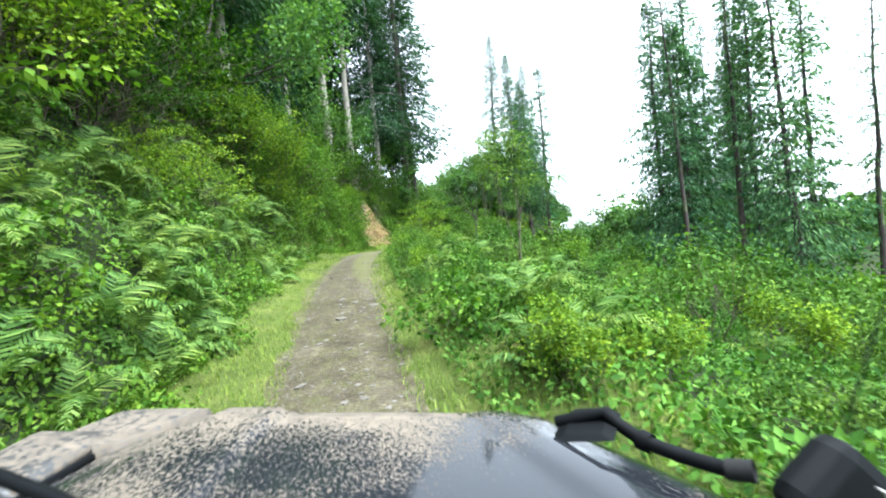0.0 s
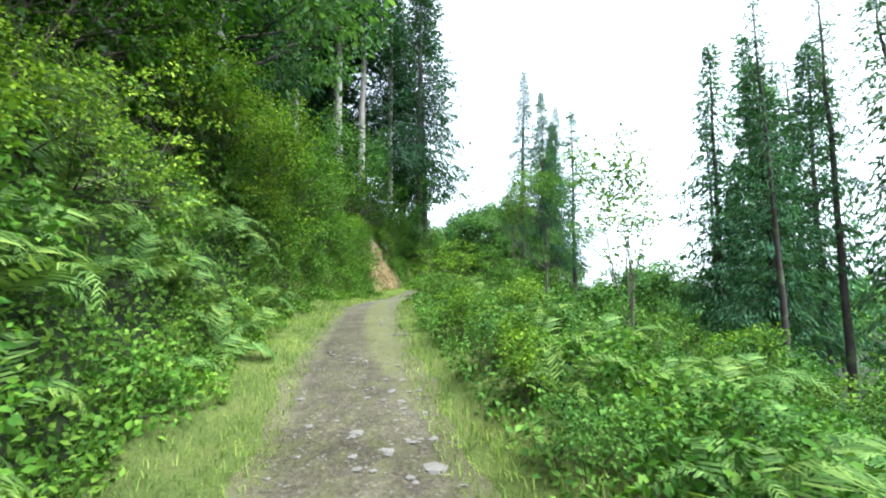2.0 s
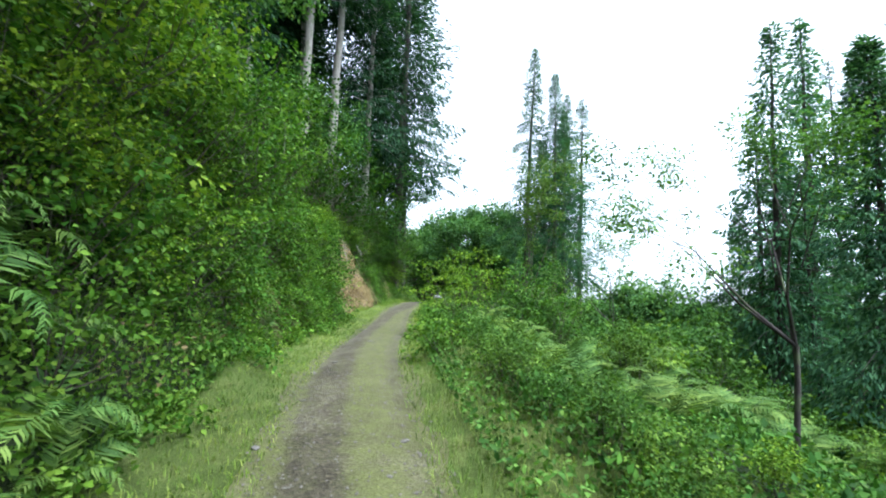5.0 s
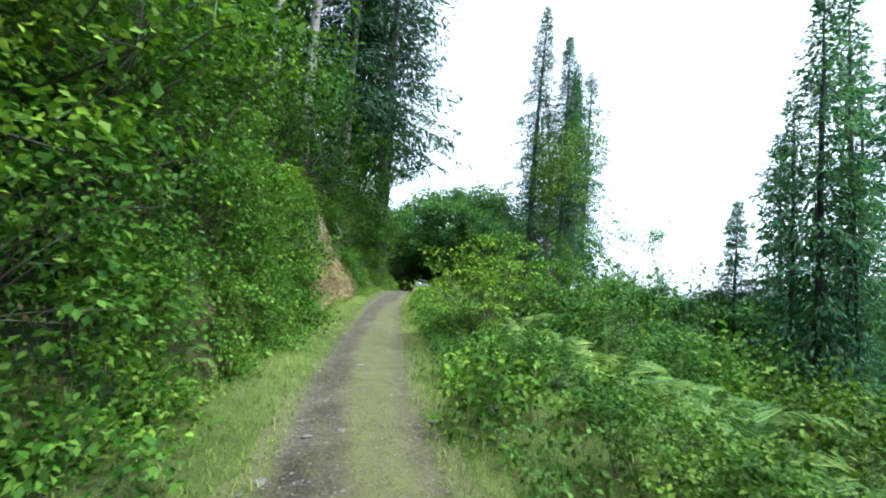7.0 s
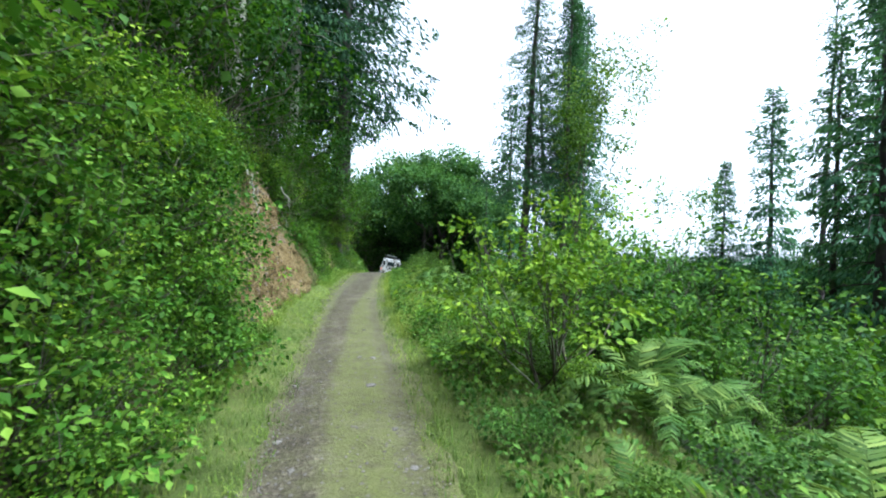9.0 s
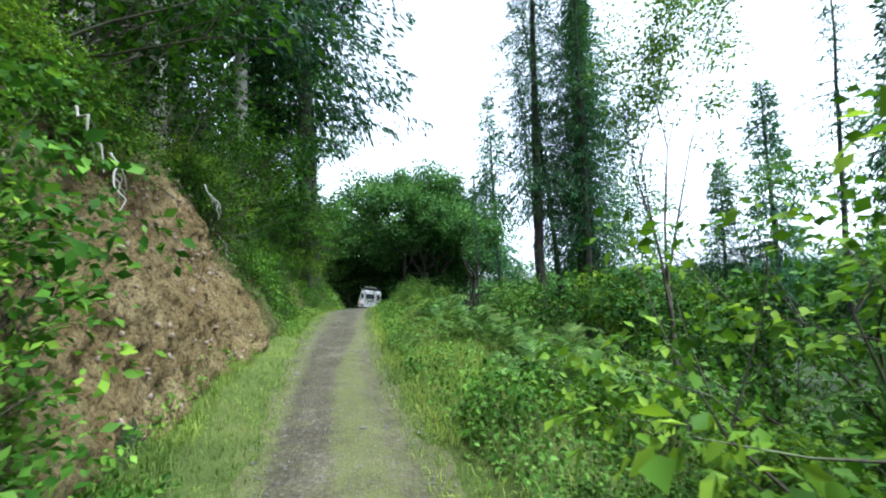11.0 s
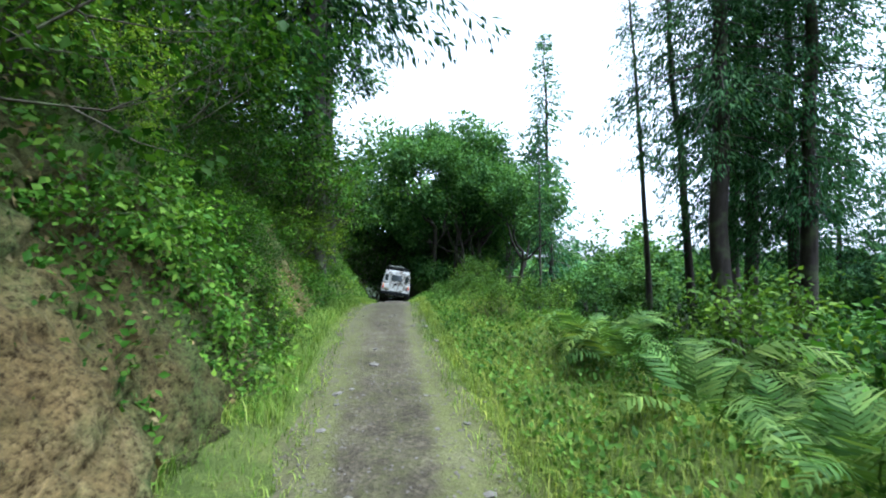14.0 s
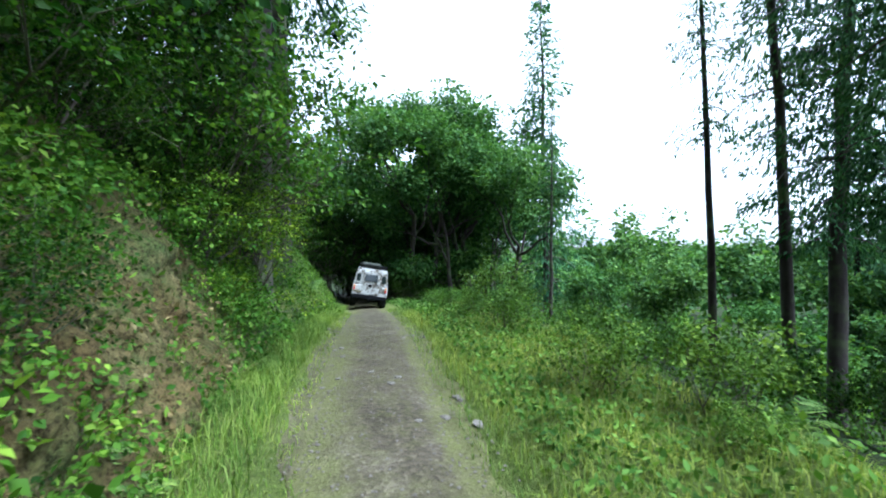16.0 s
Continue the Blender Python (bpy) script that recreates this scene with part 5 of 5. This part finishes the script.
def ring_mesh(name, outer, inner, width, mat, lugs=0):
    n = 40
    a = np.linspace(0, 2 * math.pi, n, endpoint=False)
    prof = [(inner, -width / 2), (outer * 0.94, -width / 2), (outer, -width * 0.32), (outer, width * 0.32), (outer * 0.94, width / 2), (inner, width / 2)]
    v = []
    for k, t in enumerate(a):
        for j, (rad, x) in enumerate(prof):
            bump_out = 0.018 if lugs and k % 2 and j in (2, 3) else 0
            v.append((x, (rad - bump_out) * math.cos(t), (rad - bump_out) * math.sin(t)))
    m = len(prof)
    f = []
    for k in range(n):
        for j in range(m):
            p, q = k * m + j, k * m + (j + 1) % m
            p2, q2 = ((k + 1) % n) * m + j, ((k + 1) % n) * m + (j + 1) % m
            f += [(p, q, q2), (p, q2, p2)]
    return mesh_np(name, np.array(v), np.array(f), mat, False)


def disc_mesh(name, radius, depth, mat):
    bm = bmesh.new()
    bmesh.ops.create_cone(bm, cap_ends=True, segments=28, radius1=radius, radius2=radius * 0.9, depth=depth)
    bmesh.ops.rotate(bm, verts=bm.verts, matrix=Matrix.Rotation(radians(90), 3, "Y"))
    bmesh.ops.bevel(bm, geom=[e for e in bm.edges if e.is_boundary or e.calc_face_angle(0) > 0.6], offset=depth * 0.15, segments=2, affect="EDGES")
    return bm_mesh(name, bm, mat)


TYRE = ring_mesh("tyre", 0.39, 0.22, 0.22, RUBBER, 1)
RIM = disc_mesh("rim", 0.225, 0.16, STEEL)
HUB = disc_mesh("hub", 0.07, 0.2, BLACK_PLASTIC)


def wheel(parent, x, y, name="wheel"):
    w = part(name, TYRE, parent)
    w.matrix_basis = pose(x, y, 0.39)
    part("rim", RIM, w)
    part("hub", HUB, w)
    return w


def rod(name, pts, radius, mat, sides=8):
    return mesh_np(name, *tube(np.array(pts, float), np.full(len(pts), radius), sides), mat, True)


def lead_vehicle(x, y, heading, rx, roll):
    """A long-wheelbase off-road estate, seen from behind."""
    e = thing("off_road_car", "muddy white boxy off-road car with a loaded roof rack", "car")
    e.matrix_basis = pose(x, y, float(ground(x, y)) + 0.04, rx, roll, heading)
    for wx in (-0.74, 0.74):
        for wy in (-1.3, 1.35):
            wheel(e, wx, wy)
    put("lower_body", box_mesh("lower_body", (1.76, 4.3, 0.62), WHITE_PAINT, 0.04, 1.0), e, 0, 0, 0.5)
    put("cabin", box_mesh("cabin", (1.72, 3.1, 0.78), WHITE_PAINT, 0.05, 0.88, 0.0), e, 0, -0.55, 1.115)
    put("roof", box_mesh("roof", (1.56, 3.0, 0.09), WHITE_PAINT, 0.03, 0.94), e, 0, -0.55, 1.89)
    put("bonnet", box_mesh("bonnet", (1.5, 1.15, 0.09), WHITE_PAINT, 0.03), e, 0, 1.55, 1.115)
    door = put("rear_door", box_mesh("rear_door", (0.86, 0.05, 1.15), WHITE_PAINT, 0.02, 0.95), e, 0, -2.155, 0.66)
    put("rear_window", box_mesh("rear_window", (0.66, 0.03, 0.36), DARK_GLASS, 0.012, 0.95), door, 0, -0.03, 0.66)
    put("handle", box_mesh("handle", (0.14, 0.05, 0.04), BLACK_PLASTIC, 0.01), door, 0.3, -0.04, 0.52)
    put("latch", box_mesh("latch", (0.16, 0.05, 0.13), BLACK_PLASTIC, 0.03), door, -0.02, -0.04, 0.4)
    for sx in (-1, 1):
        put("corner_window", box_mesh("corner_window", (0.2, 0.03, 0.36), DARK_GLASS, 0.012), e, sx * 0.63, -2.1, 1.3, 2)
        for yy, ln in ((-1.55, 0.8), (-0.55, 0.85), (0.4, 0.75)):
            put("side_window", box_mesh("side_window", (0.03, ln, 0.42), DARK_GLASS, 0.012), e, sx * 0.835, yy, 1.28, 0, sx * -7.5)
        put("tail_light", box_mesh("tail_light", (0.1, 0.05, 0.1), RED_LENS, 0.02), e, sx * 0.78, -2.165, 0.86)
        put("indicator", box_mesh("indicator", (0.09, 0.05, 0.09), AMBER_LENS, 0.02), e, sx * 0.78, -2.165, 1.0)
        put("wheel_arch", ring_mesh("wheel_arch", 0.47, 0.4, 0.12, BLACK_PLASTIC), e, sx * 0.84, -1.3, 0.45)
        put("wheel_arch", ring_mesh("wheel_arch", 0.47, 0.4, 0.12, BLACK_PLASTIC), e, sx * 0.84, 1.35, 0.45)
        put("mud_flap", box_mesh("mud_flap", (0.26, 0.02, 0.36), RUBBER, 0.004), e, sx * 0.72, -1.85, 0.2)
        put("mirror", box_mesh("mirror", (0.16, 0.06, 0.22), BLACK_PLASTIC, 0.02), e, sx * 0.98, 1.0, 1.3)
    put("bumper", box_mesh("bumper", (1.74, 0.16, 0.2), BLACK_PLASTIC, 0.03), e, 0, -2.22, 0.44)
    put("tow_bar", box_mesh("tow_bar", (0.1, 0.2, 0.14), BLACK_PLASTIC, 0.02), e, 0, -2.3, 0.36)
    plate = put("number_plate", box_mesh("number_plate", (0.44, 0.015, 0.1), PLATE, 0.004), e, -0.6, -2.17, 0.74)
    for k in range(5):
        put("bar", box_mesh("bar", (0.035, 0.01, 0.06), BLACK_PLASTIC, 0.002), plate, -0.15 + 0.075 * k, -0.008, 0.02)
    rack = put("roof_rack", rod("rail", [(-0.7, -1.45, 0), (-0.7, 1.45, 0), (0.7, 1.45, 0), (0.7, -1.45, 0), (-0.7, -1.45, 0)], 0.02, BLACK_PLASTIC), e, 0, -0.55, 2.16)
    for yy in np.linspace(-1.3, 1.3, 7):
        put("slat", box_mesh("slat", (1.4, 0.05, 0.02), BLACK_PLASTIC, 0.004), rack, 0, float(yy), -0.09)
    for xx in (-0.7, 0.7):
        for yy in (-1.35, -0.45, 0.45, 1.35):
            put("foot", rod("foot", [(0, 0, -0.2), (0, 0, 0)], 0.015, BLACK_PLASTIC, 6), rack, xx, yy, 0)
    put("kit_bag", box_mesh("kit_bag", (0.95, 0.7, 0.2), plain("canvas", (0.05, 0.055, 0.045), 0.9, 0, 0.4), 0.07), rack, -0.1, -0.9, -0.06)
    put("jerry_can", box_mesh("jerry_can", (0.34, 0.5, 0.17), BLACK_PLASTIC, 0.04), rack, 0.45, 0.1, -0.06)
    return e


lead_vehicle(2.4, 63.6, -12, -7, 9)


# ---- the vehicle that the journey starts on: its muddy front ----
def loft(name, rows, mat, thick=0.03, smooth=True):
    """A sheet through rows of points, with an underside."""
    g = np.array(rows, float)
    n, m = g.shape[:2]
    low = g - (0, 0, thick)
    v = np.concatenate([g.reshape(-1, 3), low.reshape(-1, 3)])
    f = []
    for i in range(n - 1):
        for j in range(m - 1):
            p = i * m + j
            f += [(p, p + 1, p + m + 1), (p, p + m + 1, p + m)]
            q = p + n * m
            f += [(q, q + m + 1, q + 1), (q, q + m, q + m + 1)]
    edge = [(i * m, (i + 1) * m) for i in range(n - 1)] + [((i + 1) * m + m - 1, i * m + m - 1) for i in range(n - 1)] + [(j + 1, j) for j in range(m - 1)] + [((n - 1) * m + j, (n - 1) * m + j + 1) for j in range(m - 1)]
    for a, b in edge:
        f += [(a, b, b + n * m), (a, b + n * m, a + n * m)]
    return mesh_np(name, v, np.array(f), mat, smooth)


def own_vehicle():
    e = thing("off_road_vehicle", "mud-spattered dark off-road vehicle with a black bar beside its bonnet", "vehicle")
    t, eye, target, roll = PATH[0]
    e.matrix_basis = look(eye, target, roll) @ pose(0, 0, 0, -90, 0, 0)
    ss, ww = np.linspace(0, 1, 22), np.linspace(0, 1, 61)

    def band(w, mid, half, soft=0.014):
        """A flat-topped rib that runs along the bonnet."""
        return 1 / (1 + math.exp((abs(w - mid) - half) / soft * 2))

    def skin(s, w):
        y = 0.62 + 1.08 * s - 0.04 * (2 * w - 1) ** 2 * s
        left = np.interp(s, [0, 0.55, 0.73, 1], [-1.12, -1.06, -1.03, -0.9])
        right = np.interp(s, [0, 0.5, 1], [1.12, 0.78, 0.414])
        x = left + (right - left) * w
        z = -0.607 + 0.026 * band(w, 0.165, 0.085) + 0.01 * band(w, 0.81, 0.05) - 0.012 * (1 - s)
        z -= 0.05 * max(0.0, (w - 0.88) / 0.12) ** 2 + 0.02 * max(0.0, (0.06 - w) / 0.06) ** 2
        return (x, y, z - 0.09 * max(0.0, (s - 0.95) / 0.05) ** 2)

    part("bonnet", loft("bonnet", [[skin(s, w) for w in ww] for s in ss], BONNET_PAINT), e, "black bonnet with two long ribs, caked with splashes of beige mud")

    def wing_top(s, w):
        x = -0.9 - 0.12 * (1 - s) - (0.33 - 0.05 * (1 - s)) * w
        return (x, 1.38 + 0.38 * s - 0.06 * w * w, -0.6 - 0.012 * (1 - w) - 0.03 * max(0.0, (w - 0.8) / 0.2) ** 2 - 0.06 * max(0.0, (s - 0.85) / 0.15) ** 2)

    part("wing", loft("wing", [[wing_top(s, w) for w in np.linspace(0, 1, 14)] for s in np.linspace(0, 1, 12)], MUD_PAINT, 0.12), e, "front wing coated in dried beige mud")
    part("wing", loft("wing", [[(-1.09 - 0.27 * w, 1.12 + 0.32 * s, -0.592 - 0.02 * (1 - s) - 0.03 * max(0.0, (w - 0.85) / 0.15) - 0.015 * max(0.0, (0.12 - w) / 0.12)) for w in np.linspace(0, 1, 10)] for s in np.linspace(0, 1, 8)], MUD_PAINT, 0.03), e, "mud-spattered step of the front wing")
    part("wing_side", box_mesh("wing_side", (0.24, 0.34, 0.07), BLACK_PLASTIC, 0.015), e, "black inner side of the wing").matrix_basis = pose(-1.2, 1.27, -0.7)
    part("wing", loft("wing", [[(0.43 + 0.56 * (1 - s) + 0.2 * w, 0.72 + 0.88 * s - 0.1 * w, -0.675 - 0.03 * w - 0.25 * max(0, w - 0.8) / 0.2) for w in np.linspace(0, 1, 8)] for s in np.linspace(0, 1, 10)], BONNET_PAINT), e)
    part("tube_bar", rod("tube_bar", [(0.385, 1.5, -0.585), (0.47, 1.45, -0.548), (0.52, 1.42, -0.525), (0.548, 1.38, -0.547), (0.59, 1.3, -0.565), (0.65, 1.22, -0.567), (0.713, 1.15, -0.565), (0.755, 1.1, -0.552)], 0.02, BLACK_PLASTIC, 12), e, "black tubular bar with a rubber end cap")
    part("end_cap", rod("end_cap", [(0.725, 1.13, -0.562), (0.75, 1.105, -0.553), (0.768, 1.09, -0.547)], 0.027, RUBBER, 12), e)
    part("clamp", rod("clamp", [(0.583, 1.315, -0.563), (0.603, 1.285, -0.566)], 0.029, BLACK_PLASTIC, 12), e)
    part("cowl_plate", box_mesh("cowl_plate", (0.2, 0.16, 0.012), BLACK_PLASTIC, 0.005, 0.6, 0.03), e, "black angular plate where the bar meets the bonnet").matrix_basis = pose(0.46, 1.42, -0.575, 12, -14, -32)
    mirror = part("bracket", box_mesh("bracket", (0.2, 0.07, 0.2), BLACK_PLASTIC, 0.03, 0.75, 0.03), e, "black angular mirror arm at the windscreen corner")
    mirror.matrix_basis = pose(0.72, 0.72, -0.5, 0, -40, 12)
    part("edge_strip", box_mesh("edge_strip", (0.006, 0.01, 0.12), STEEL, 0.002), mirror, "worn bright edge").matrix_basis = pose(0.03, -0.045, 0.04)
    part("aerial", rod("aerial", [(0.63, 0.69, -0.29), (0.66, 0.695, -0.18), (0.71, 0.7, -0.06)], 0.002, BLACK_PLASTIC, 6), e, "thin whip aerial")
    part("wiper_arm", rod("wiper_arm", [(-1.02, 0.95, -0.455), (-0.9, 0.9, -0.463), (-0.74, 0.85, -0.48), (-0.56, 0.79, -0.5)], 0.015, BLACK_PLASTIC, 8), e)
    part("body_tub", box_mesh("body_tub", (1.6, 3.2, 0.6), BONNET_PAINT, 0.05), e).matrix_basis = pose(-0.12, -1.1, -1.42)
    part("grille_panel", box_mesh("grille_panel", (1.1, 0.1, 0.45), BLACK_PLASTIC, 0.03), e).matrix_basis = pose(-0.28, 1.58, -1.15)
    part("bumper", box_mesh("bumper", (1.6, 0.16, 0.16), BLACK_PLASTIC, 0.03), e).matrix_basis = pose(-0.28, 1.7, -1.42)
    part("engine_bay", box_mesh("engine_bay", (1.2, 1.1, 0.5), BLACK_PLASTIC, 0.03), e).matrix_basis = pose(-0.2, 1.0, -1.2)
    for wx, wy in ((-0.95, 1.15), (0.62, 1.1), (-0.85, -1.6), (0.62, -1.65)):
        w = part("wheel", TYRE, e)
        w.matrix_basis = pose(wx, wy, -1.52)
        part("rim", RIM, w)
    return e


own_vehicle()
